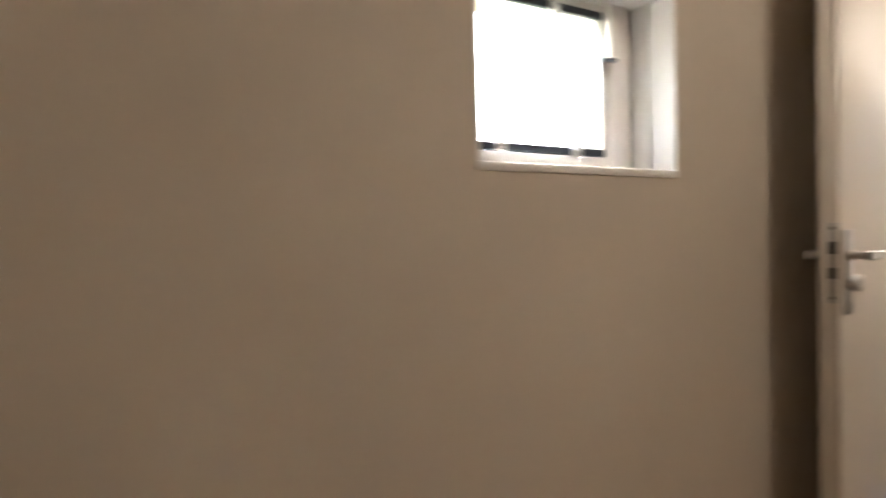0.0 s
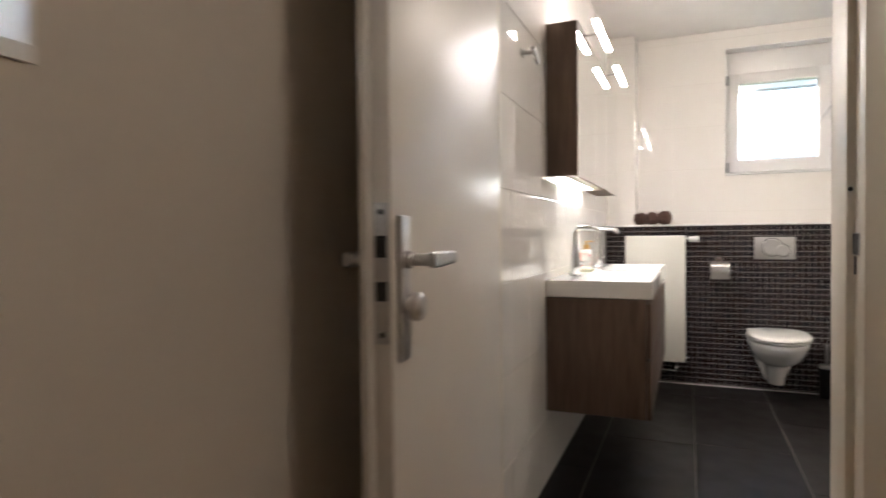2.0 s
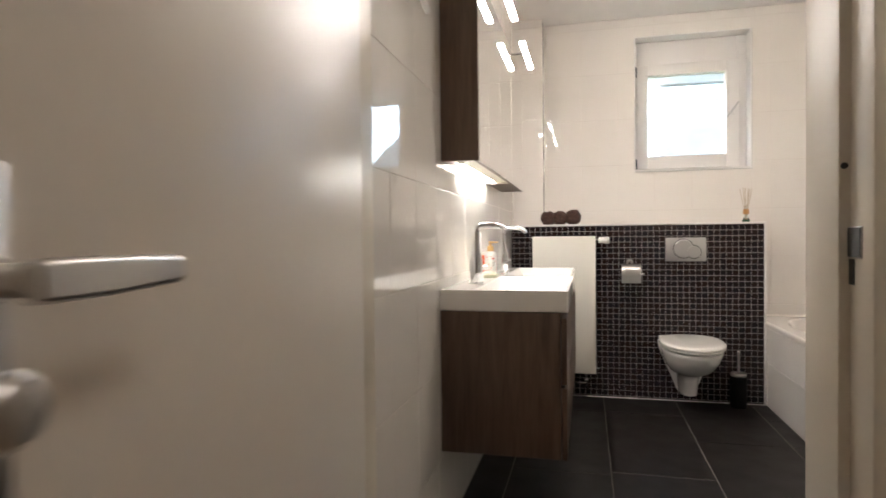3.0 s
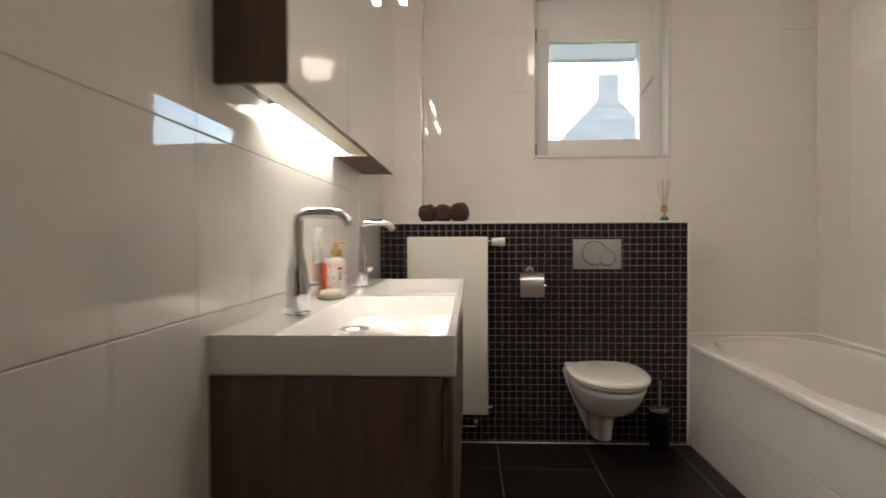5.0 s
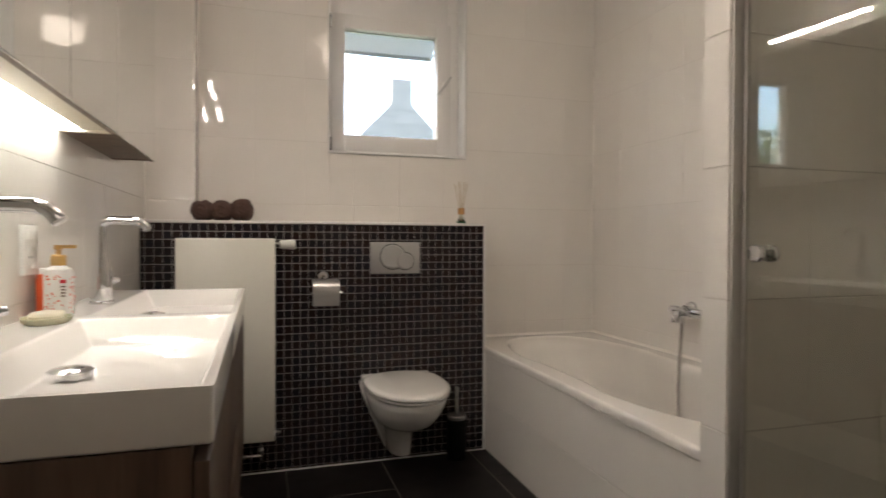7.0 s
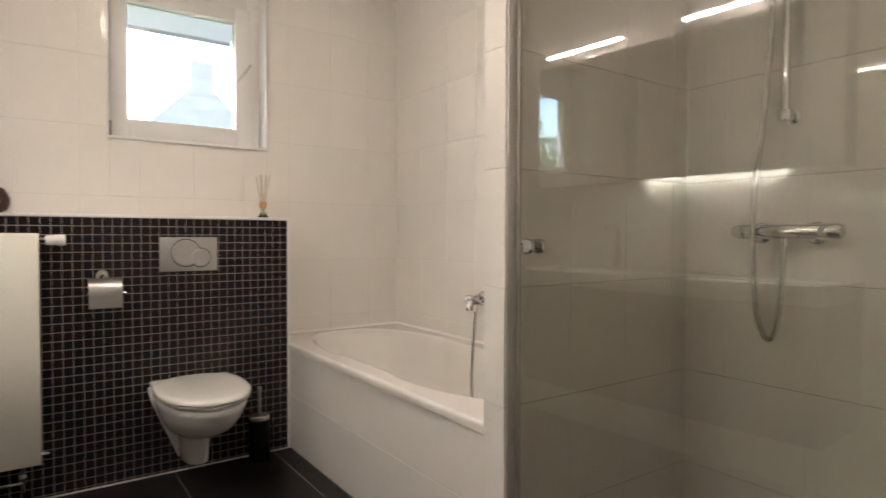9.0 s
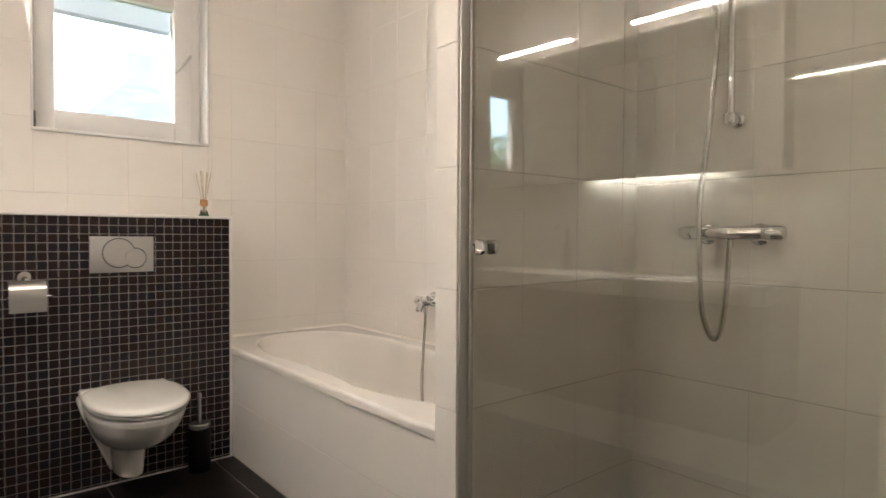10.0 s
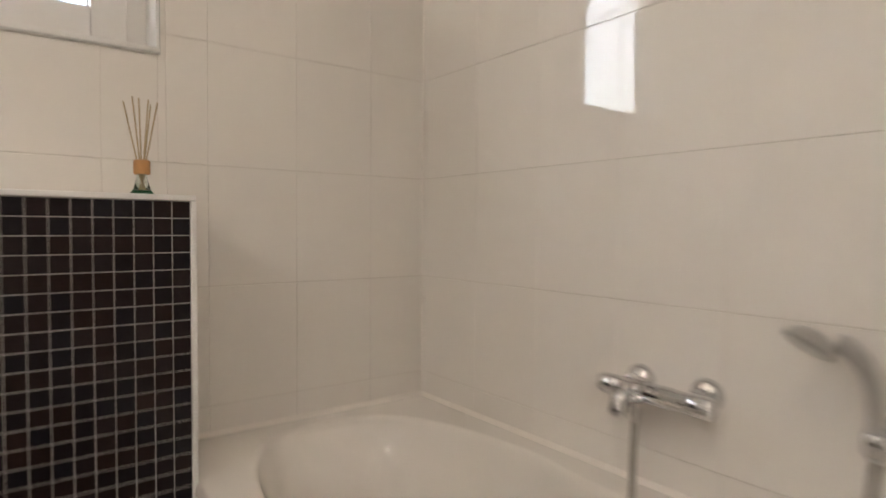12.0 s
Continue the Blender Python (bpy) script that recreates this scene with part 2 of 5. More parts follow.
def smooth_path(pts, n=8):
    """Catmull-Rom points through pts."""
    P = [Vector(p) for p in pts]
    P = [2 * P[0] - P[1], *P, 2 * P[-1] - P[-2]]
    out = []
    for i in range(1, len(P) - 2):
        a, b, c, d = P[i - 1:i + 3]
        for k in range(n):
            t = k / n
            out.append(0.5 * (2 * b + (c - a) * t + (2 * a - 5 * b + 4 * c - d) * t * t + (3 * b - a - 3 * c + d) * t ** 3))
    return [*out, P[-2]]


def tube(bm, pts, radius, n=14, ribs=0.0):
    """A round bar along pts; radius is a number or one per point; ribs ripples it like a metal hose."""
    P = [Vector(p) for p in pts]
    rad = radius if isinstance(radius, (list, tuple)) else [radius] * len(P)
    side, rings = None, []
    for i, p in enumerate(P):
        d = (P[min(i + 1, len(P) - 1)] - P[max(i - 1, 0)]).normalized()
        if side is None:
            side = d.orthogonal().normalized()
        side = (side - d * side.dot(d)).normalized()
        up = d.cross(side)
        r = rad[i] * (1 + (ribs if i % 2 else -ribs))
        rings.append([bm.verts.new(p + r * (math.cos(2 * math.pi * k / n) * side + math.sin(2 * math.pi * k / n) * up)) for k in range(n)])
    for a, b in zip(rings, rings[1:]):
        for k in range(n):
            bm.faces.new((a[k], a[(k + 1) % n], b[(k + 1) % n], b[k]))
    bm.faces.new(rings[0][::-1])
    bm.faces.new(rings[-1])
    return bm


def resample(pts, step):
    P, out, acc = pts, [pts[0]], 0.0
    for a, b in zip(P, P[1:]):
        d = (b - a).length
        while acc + d >= step:
            a = a + (b - a) * ((step - acc) / d)
            d, acc = (b - a).length, 0.0
            out.append(a)
        acc += d
    return out


def loft(bm, loops, cap_first=False, cap_last=True):
    rings = [[bm.verts.new(p) for p in lp] for lp in loops]
    n = len(rings[0])
    for a, b in zip(rings, rings[1:]):
        for i in range(n):
            bm.faces.new((a[i], a[(i + 1) % n], b[(i + 1) % n], b[i]))
    if cap_first:
        bm.faces.new(rings[0][::-1])
    if cap_last:
        bm.faces.new(rings[-1])
    return bm


def rounded_rect(x0, x1, y0, y1, r, z, n=6):
    out = []
    for cx, cy, a0 in ((x1 - r, y1 - r, 0), (x0 + r, y1 - r, 90), (x0 + r, y0 + r, 180), (x1 - r, y0 + r, 270)):
        for k in range(n + 1):
            a = radians(a0 + 90 * k / n)
            out.append((cx + r * math.cos(a), cy + r * math.sin(a), z))
    return out


def mesh_of(name, bm, material, smooth=35):
    bmesh.ops.recalc_face_normals(bm, faces=bm.faces)
    me = bpy.data.meshes.new(name)
    bm.to_mesh(me)
    bm.free()
    me.materials.append(material)
    if smooth:
        me.shade_smooth()
        me.set_sharp_from_angle(angle=radians(smooth))
    return me


def part(name, bm, material, parent, label="", smooth=35, kind=""):
    ob = new(name, mesh_of(name, bm, material, smooth))
    ob.parent = parent
    if parent.type == "EMPTY":
        ob.matrix_parent_inverse = Matrix.Translation(-parent.location)
    return tagged(ob, label, kind=kind)


def thing(name, base, label, category, group="", kind=""):
    ob = new(name)
    ob.empty_display_size = 0.05
    ob.location = base
    return tagged(ob, label, category, group, kind)


def solid(name, bm, material, label, category, group="", kind="", smooth=35):
    return tagged(new(name, mesh_of(name, bm, material, smooth)), label, category, group, kind)


def structure(name, bm, material, label, category, smooth=0):
    return solid(name, bm, material, label, category, kind="structure", smooth=smooth)


# ---- the plan ----
LX, RX = 0.0, 2.372            # vanity wall and bath wall
BY, EY, HY = 0.275, -2.735, -2.955   # window wall, both faces of the entrance wall
CZ = 2.575                      # ceiling
LEDGE = 1.15
PX, PY0, PY1 = 1.550, -1.667, -1.580  # partition between bath and shower
WX0, WX1, WZ0, WZ1 = 0.833, 1.569, 1.520, 2.438   # bathroom window recess
HX = 0.013                     # hall wall
VX0, VX1, VZ0, VZ1 = -4.790, -4.222, 1.266, 1.685  # hall window recess (along y)
DX0, DX1, DZ = 0.012, 0.928, 2.06  # doorway
G = 0.0018                      # depth of the joints behind the tile faces


def holed_wall(bm, axis, a0, a1, u0, u1, v0, v1, hole):
    """A wall a0..a1 thick, from u0 to u1 and v0 to v1, with one opening."""
    hu0, hu1, hv0, hv1 = hole
    for s, e, b, t in ((u0, hu0, v0, v1), (hu1, u1, v0, v1), (hu0, hu1, v0, hv0), (hu0, hu1, hv1, v1)):
        if e - s > 1e-4 and t - b > 1e-4:
            if axis == "y":
                box(bm, s, e, a0, a1, b, t)
            else:
                box(bm, a0, a1, s, e, b, t)
    return bm


wall_north = structure("wall_north", holed_wall(bmesh.new(), "y", BY + G, 0.56, -0.3, RX + 0.3, 0, CZ + 0.1, (WX0, WX1, WZ0, WZ1)), GROUT,
                       "white glazed tiled wall with a window recess", "wall")
wall_west = structure("wall_west", bx(-0.3, LX - G, HY, BY + G, 0, CZ + 0.1), GROUT, "white glazed tiled wall behind the washbasin", "wall")
wall_east = structure("wall_east", bx(RX + G, RX + 0.3, HY, BY + G, 0, CZ + 0.1), GROUT, "white glazed tiled wall along bath and shower", "wall")
wall_south = structure("wall_south", holed_wall(bmesh.new(), "y", HY, EY, LX - G, RX + G, 0, CZ + 0.1, (DX0 - 0.045, DX1 + 0.055, -0.1, DZ + 0.045)), HALL,
                       "cream plastered wall with the bathroom doorway", "wall")
structure("shower_backing", bx(RX + 0.0009, RX + G + 0.002, EY, PY0 + 0.001, 0, CZ), DARK_GROUT, "greyish grout behind the shower tiles", "wall")
partition = structure("partition", bx(PX + G, RX + G, PY0 + G, PY1 - G, 0, CZ), GROUT, "white tiled partition between bath and shower", "wall")
hall_west = structure("wall_hall_west", holed_wall(bmesh.new(), "x", -0.3, HX, -7.2, HY, 0, CZ + 0.1, (VX0, VX1, VZ0, VZ1)), HALL,
                      "cream plastered hall wall with a small window", "wall")
structure("wall_hall_south", bx(-0.3, 2.7, -7.4, -7.2, 0, CZ + 0.1), HALL, "cream plastered wall at the hall's end", "wall")
structure("wall_hall_east", bx(2.2, 2.4, -7.2, HY, 0, CZ + 0.1), HALL, "cream plastered hall wall", "wall")
structure("ceiling", bx(LX - 0.3, RX + 0.3, EY - 0.1, 0.56, CZ, CZ + 0.1), CEIL, "matt white painted bathroom ceiling", "ceiling")
structure("ceiling_hall", bx(-0.3, 2.4, -7.4, EY - 0.1, CZ + 0.08, CZ + 0.18), CEIL, "matt white painted hall ceiling", "ceiling")
floor = structure("floor", bx(LX - 0.3, RX + 0.3, -2.85, BY + 0.3, -0.1, -0.0018), FLOOR_GROUT, "charcoal tiled bathroom floor", "floor")
structure("floor_hall", bx(-0.3, 2.4, -7.4, -2.85, -0.1, 0.0), HALL_FLOOR, "brown laminate hall floor", "floor")
structure("threshold", bx(DX0, DX1, -2.88, -2.82, 0.0, 0.012, bevel=0.004), STEEL, "dull metal threshold strip in the doorway", "threshold")
ledge = structure("ledge", bx(LX, 1.579, G, BY + G, 0, LEDGE - 0.012), MOSAIC_GROUT, "half-height boxed wall clad in dark mosaic", "wall")
structure("ledge_top", bx(LX, 1.587, -0.004, BY, LEDGE - 0.012, LEDGE, bevel=0.002), WHITE_PAINT, "smooth white slab on the mosaic ledge", "ledge")
structure("ledge_trim", bx(1.576, 1.588, -0.004, BY, 0, LEDGE - 0.012, bevel=0.002), WHITE_PAINT, "white edge strip beside the dark mosaic", "trim")
structure("baseboard_seal", bx(LX, 1.575, -0.006, 0.002, 0.0, 0.006), WHITE_PLASTIC, "white sealant line along the mosaic foot", "trim")
structure("partition_backing", bx(PX + 0.004, RX, PY0 + 0.0009, PY0 + G + 0.002, 0, CZ), DARK_GROUT, "greyish grout behind the partition tiles", "wall")
column = structure("pipe_column", bx(LX - G, 0.21 - G, 0.12 + G, BY + G, LEDGE, CZ), GROUT, "white tiled pipe boxing in the corner", "wall")

for cx, cy, sx, sy, zb in ((RX, BY, -1, -1, 0.53), (RX, PY1, -1, 1, 0.53), (RX, PY0, -1, -1, 0.0), (0.21, BY, 1, -1, LEDGE), (LX, 0.12, 1, -1, LEDGE)):
    w = 0.004
    structure("corner_sealant", loft(bmesh.new(), [[(cx - sx * 0.002, cy - sy * 0.002, z), (cx + sx * w, cy - sy * 0.002, z), (cx + sx * w * 0.4, cy + sy * w * 0.4, z), (cx - sx * 0.002, cy + sy * w, z)] for z in (zb, CZ)], cap_first=True),
              SEALANT, "thin pale sealant line in a tiled corner", "sealant")
# ---- the window of the bathroom ----
def bath_window():
    w = thing("window_1", (1.2, 0.40, WZ0), "white plastic tilt window with clear glass", "window", kind="structure")
    fy0, fy1 = 0.385, 0.45
    x0, x1, z0, z1 = WX0, WX1, WZ0, WZ1
    f = bmesh.new()
    for a in ((x0, x0 + 0.022, fy0 + 0.01, fy1 + 0.03, z0, z1), (x1 - 0.062, x1, fy0 + 0.006, fy1 + 0.03, z0, z1),
              (x0 + 0.022, x1 - 0.062, fy0 + 0.01, fy1 + 0.03, z0, z0 + 0.03), (x0 + 0.022, x1 - 0.062, fy0 + 0.01, fy1 + 0.03, 2.26, z1)):
        box(f, *a, bevel=0.003)
    part("window_frame", f, PVC, w)
    s = bmesh.new()
    px0, px1, pz0, pz1 = 0.927, 1.438, 1.628, 2.195
    for a in ((x0 + 0.016, px0, z0 + 0.018, 2.27), (px1, x1 - 0.05, z0 + 0.018, 2.27), (px0, px1, z0 + 0.018, pz0), (px0, px1, pz1, 2.27)):
        box(s, a[0], a[1], fy0 - 0.008, fy1, a[2], a[3], bevel=0.004)
    sash = part("sash", s, PVC, w)
    p = part("pane", bx(px0 - 0.005, px1 + 0.005, 0.428, 0.434, pz0 - 0.005, pz1 + 0.005), WINDOW_GLASS, w, smooth=0)
    p.visible_shadow = False
    r = bmesh.new()
    for a in ((px0, px1, pz0, pz0 + 0.005), (px0, px1, pz1 - 0.005, pz1), (px0, px0 + 0.005, pz0, pz1), (px1 - 0.005, px1, pz0, pz1)):
        box(r, a[0], a[1], 0.418, 0.4275, a[2], a[3])
    part("glazing_seal", r, ALU, w)
    part("handle_plate", bx(1.470, 1.494, fy0 - 0.016, fy0 - 0.008, 1.89, 1.955, bevel=0.003), PVC, w)
    h = tube(bmesh.new(), [(1.480, fy0 - 0.012, 1.93), (1.480, fy0 - 0.042, 1.93)], 0.008)
    tube(h, [(1.432, fy0 - 0.044, 1.866), (1.480, fy0 - 0.046, 1.932), (1.508, fy0 - 0.046, 1.971)], [0.0052, 0.0066, 0.0062], n=14)
    part("handle", h, STEEL, w, "slim satin window handle turned aslant")
    for z in (1.575, 2.225):
        part("hinge", lathe(bmesh.new(), [(0.008, 0), (0.009, 0.004), (0.009, 0.066), (0.008, 0.07)], (x0 + 0.012, fy0 - 0.012, z - 0.035), n=16), DARK_RUBBER, w)
    sill = bmesh.new()
    box(sill, x0 - 0.006, x1 + 0.006, BY - 0.006, fy0 + 0.01, z0 - 0.008, z0 + 0.004, bevel=0.002)
    part("window_sill", sill, WHITE_PAINT, w)
    lin = bmesh.new()
    box(lin, x0 - 0.004, x0 + 0.003, BY - 0.003, fy0 + 0.012, z0 + 0.004, z1, bevel=0.001)
    box(lin, x1 - 0.003, x1 + 0.004, BY - 0.003, fy0 + 0.012, z0 + 0.004, z1, bevel=0.001)
    box(lin, x0, x1, BY - 0.003, fy0 + 0.012, z1 - 0.004, z1 + 0.003, bevel=0.001)
    part("reveal_lining", lin, WHITE_PAINT, w)
    tr = bmesh.new()
    box(tr, x0 - 0.006, x0 - 0.0042, BY - 0.004, BY + 0.01, z0 - 0.008, z1 + 0.005)
    box(tr, x1 + 0.0042, x1 + 0.0065, BY - 0.004, BY + 0.01, z0 - 0.008, z1 + 0.005)
    box(tr, x0 - 0.006, x1 + 0.0065, BY - 0.0075, BY + 0.002, z0 - 0.0115, z0 - 0.0082)
    part("edge_trim", tr, ALU, w, "thin metal tile edging")
    return w


bath_window()


def window_awning():
    """A pale cloth screen that slopes down in front of the window, outside."""
    x0, x1 = 0.76, 1.587
    t = thing("window_awning", ((x0 + x1) / 2, 0.8, 2.26), "pale translucent cloth awning outside the bathroom window", "awning")
    prof = [(0.575, 2.640), (0.70, 2.545), (0.86, 2.420), (1.004, 2.272)]
    cloth = loft(bmesh.new(), [[(x0, y, z), (x1, y, z), (x1, y + 0.002, z + 0.002), (x0, y + 0.002, z + 0.002)] for y, z in prof], cap_first=True)
    part("cloth", cloth, BLIND, t)
    part("front_bar", bx(x0, x1 - 0.006, 0.998, 1.016, 2.253, 2.2715, bevel=0.004), ALU, t, "slim metal front bar")
    part("roller_box", bx(x0 - 0.02, x1 + 0.02, 0.562, 0.64, 2.642, 2.72, bevel=0.01), WHITE_PLASTIC, t)
    for xx in (x0 + 0.012, x1 - 0.012):
        part("arm", tube(bmesh.new(), [(xx, 0.566, 2.30), (xx, 0.80, 2.275), (xx, 1.004, 2.262)], 0.006, n=10), ALU, t)
    part("valance", bx(x0, x1, 0.9975, 0.9995, 2.2535, 2.274), BLIND, t)


window_awning()


# ---- the small hall window ----
def hall_window():
    w = thing("window_2", (-0.1, -4.5, VZ0), "small white hall window with clipped inner pane", "window", kind="structure")
    f = bmesh.new()
    y0, y1, z0, z1 = VX0, VX1, VZ0, VZ1
    gy0, gy1, gz0, gz1 = -4.711, -4.348, 1.312, 1.655
    for a in ((y0, gy0, z0, z1), (gy1, y1, z0, z1), (gy0, gy1, z0, gz0), (gy0, gy1, gz1, z1)):
        box(f, -0.16, -0.115, a[0], a[1], a[2], a[3], bevel=0.003)
    part("window_frame", f, PVC, w)
    b = bmesh.new()
    box(b, -0.115, -0.095, gy1 + 0.028, y1 - 0.035, z0 + 0.02, z1, bevel=0.004)
    part("sash_stile", b, PVC, w)
    p = part("pane", bx(-0.125, -0.12, gy0, gy1, gz0, gz1), WINDOW_GLASS, w, smooth=0)
    p.visible_shadow = False
    for z in (gz0 + 0.006, gz1 - 0.006):
        part("glazing_strip", bx(-0.112, -0.098, gy0, gy1 + 0.006, z - 0.009, z + 0.009, bevel=0.002), DARK_RUBBER, w, "dark rubber edge strip")
    for y in (gy0, gy1):
        part("glazing_strip", bx(-0.112, -0.1, y - 0.004, y + 0.004, gz0, gz1, bevel=0.001), ALU, w)
    for y, z in ((-4.66, gz0 + 0.012), (-4.44, gz0 + 0.008), (-4.5, gz1 - 0.014)):
        c = box(bmesh.new(), -0.099, -0.084, y - 0.012, y + 0.012, z - 0.018, z + 0.012, bevel=0.003)
        lathe(c, [(0.005, 0), (0.006, 0.004), (0.005, 0.009)], (-0.085, y, z - 0.004), axis="x", n=12)
        part("pane_clip", c, ALU, w, "small metal pane clip")
    part("latch", bx(-0.096, -0.07, gy1 + 0.004, gy1 + 0.034, 1.545, 1.635, bevel=0.004), WHITE_PLASTIC, w)
    part("latch_foot", bx(-0.094, -0.078, gy1 + 0.004, gy1 + 0.034, 1.538, 1.545), DARK_RUBBER, w)
    sill = bmesh.new()
    box(sill, -0.115, HX + 0.004, y0 - 0.004, y1 + 0.004, z0 - 0.016, z0 + 0.002, bevel=0.003)
    part("window_sill", sill, WHITE_PAINT, w)
    lin = bmesh.new()
    box(lin, -0.115, HX + 0.002, y0 - 0.003, y0 + 0.003, z0 + 0.002, z1)
    box(lin, -0.115, HX + 0.002, y1 - 0.003, y1 + 0.003, z0 + 0.002, z1)
    box(lin, -0.115, HX + 0.002, y0, y1, z1 - 0.003, z1 + 0.003)
    box(lin, -0.115, -0.06, y1 - 0.012, y1 - 0.003, z0 + 0.002, z1 - 0.003, bevel=0.002)
    part("reveal_lining", lin, WHITE_PAINT, w)


hall_window()


# ---- door and frame ----
def door_frame():
    d = thing("door_frame", ((DX0 + DX1) / 2, HY, 0), "cream painted steel door frame with rebate", "door frame", kind="structure")
    for name, x0, x1, s in (("hinge_jamb", DX0 - 0.045, DX0, 1), ("lock_jamb", DX1, DX1 + 0.055, -1)):
        b = bmesh.new()
        if s == 1:
            box(b, x0 - 0.015, x1, -2.88, EY + 0.012, 0, DZ + 0.03, bevel=0.004)
            box(b, x0 - 0.02, x1 - 0.018, HY - 0.014, -2.88, 0, DZ + 0.03, bevel=0.004)
        else:
            box(b, x0, x1 + 0.03, -2.88, EY + 0.0160, 0, DZ + 0.03, bevel=0.004)
            box(b, x0 + 0.018, x1 + 0.03, HY - 0.014, -2.88, 0, DZ + 0.03, bevel=0.004)
        part(name, b, FRAME_PAINT, d)
    b = box(bmesh.new(), DX0, DX1, -2.88, EY + 0.012, DZ, DZ + 0.06, bevel=0.004)
    box(b, DX0 - 0.02, DX1 + 0.03, HY - 0.014, -2.88, DZ + 0.018, DZ + 0.06, bevel=0.004)
    part("head", b, FRAME_PAINT, d)
    st = part("strike_plate", bx(DX1 + 0.0150, DX1 + 0.0185, -2.930, -2.8805, 1.030, 1.084, bevel=0.001), STEEL, d)
    part("strike_hole", bx(DX1 + 0.0138, DX1 + 0.0152, -2.928, -2.882, 1.032, 1.082), BLACK, st)
    part("bolt_slot", bx(DX1 + 0.0160, DX1 + 0.0172, -2.902, -2.8815, 0.984, 1.028), BLACK, d)
    part("buffer", lathe(bmesh.new(), [(0.006, 0), (0.005, -0.004)], (DX1 + 0.009, -2.88, 1.19), axis="y", n=14), BLACK, d)


door_frame()


def door():
    """Built closed-to-the-hall along -y from the hinge, then turned a few degrees."""
    d = thing("door_1", (0.075, -2.958, 0), "cream satin-painted flush door, standing open into the hall", "door", kind="structure")
    L, T = 0.895, 0.042
    leaf = bx(-T + 0.014, 0, -L, 0, 0.012, DZ + 0.012, bevel=0.002)
    lip = bx(-T, -T + 0.0139, -L - 0.016, 0.012, 0.012, DZ + 0.026, bevel=0.003)
    items = [("leaf", leaf, DOOR_PAINT, ""), ("rebate_lip", lip, DOOR_PAINT, "")]
    items.append(("lock_plate", bx(-0.0255, -0.004, -L - 0.0015, -L + 0.002, 0.935, 1.135, bevel=0.0008), STEEL, "dull steel lock plate in the door edge"))
    for z0, z1, m in ((1.0575, 1.0885, BLACK), (0.996, 1.0235, BLACK)):
        items.append(("bolt_hole", bx(-0.0235, -0.0065, -L - 0.0022, -L - 0.001, z0, z1), m, ""))
    items.append(("latch_bolt", bx(-0.020, -0.010, -L - 0.004, -L, 1.062, 1.084, bevel=0.001), BLACK, "dark retracted latch bolt"))
    for z in (0.948, 1.122):
        items.append(("screw", lathe(bmesh.new(), [(0.0045, 0), (0.004, -0.001)], (-0.015, -L - 0.0014, z), axis="y", n=12), BLACK, ""))
    for side in (1, -1):
        xs = 0.0 if side == 1 else -T
        e = bx(*sorted((xs, xs + side * 0.009)), -0.877, -0.836, 0.905, 1.118, bevel=0.0035)
        items.append(("escutcheon", e, STEEL, "long satin steel door plate"))
        y, z = -0.857, 1.053
        reach = 0.046 if side == 1 else 0.034
        lev = tube(bmesh.new(), [(xs + side * 0.006, y, z), (xs + side * reach, y, z)], 0.0092, n=18)
        bar = [(-0.012, 0.0095, 0.0095), (-0.009, 0.0115, 0.0115), (0.0, 0.0118, 0.0122), (0.05, 0.0115, 0.0120), (0.112, 0.0102, 0.0098), (0.117, 0.0085, 0.0080)]
        turned = Matrix.Translation((0, y, 0)) @ Matrix(((1, 0, 0, 0), (0, 0, 1, 0), (0, 1, 0, 0), (0, 0, 0, 1)))
        flat = loft(bmesh.new(), [rounded_rect(xs + side * (reach + 0.0045) - 0.0055, xs + side * (reach + 0.0045) + 0.0055, z - dn, z + up, 0.0045, q) for q, up, dn in bar], cap_first=True)
        flat.transform(turned)
        bmesh.ops.recalc_face_normals(flat, faces=flat.faces)
        tmp = bpy.data.meshes.new("lever_bar")
        flat.to_mesh(tmp)
        lev.from_mesh(tmp)
        bpy.data.meshes.remove(tmp)
        items.append(("door_handle", lev, STEEL, "satin steel lever handle"))
        items.append(("handle_collar", lathe(bmesh.new(), [(0.013, 0), (0.013, side * 0.01), (0.0115, side * 0.012)], (xs + side * 0.008, y, z), axis="x", n=20), STEEL, ""))
        if side == -1:
            continue
        kn = lathe(bmesh.new(), [(0.011, 0), (0.011, side * 0.006), (0.019, side * 0.009), (0.0215, side * 0.015), (0.021, side * 0.022), (0.016, side * 0.027), (0.006, side * 0.0285)], (xs + side * 0.008, y, 0.985), axis="x", n=24)
        items.append(("lock_knob", kn, STEEL, "round turning lock knob"))
    for z in (0.22, 1.87):
        items.append(("hinge", lathe(bmesh.new(), [(0.007, -0.045), (0.008, -0.042), (0.008, 0.042), (0.007, 0.045)], (0.004, 0.004, z), n=14), STEEL, ""))
    turn = Matrix.Rotation(radians(7.4), 4, "Z")
    for name, bm, mat, lab in items:
        bm.transform(Matrix.Translation(d.location) @ turn)
        part(name, bm, mat, d, lab)


door()


# ---- washbasin unit ----
Y0, Y1 = -2.038, -0.528


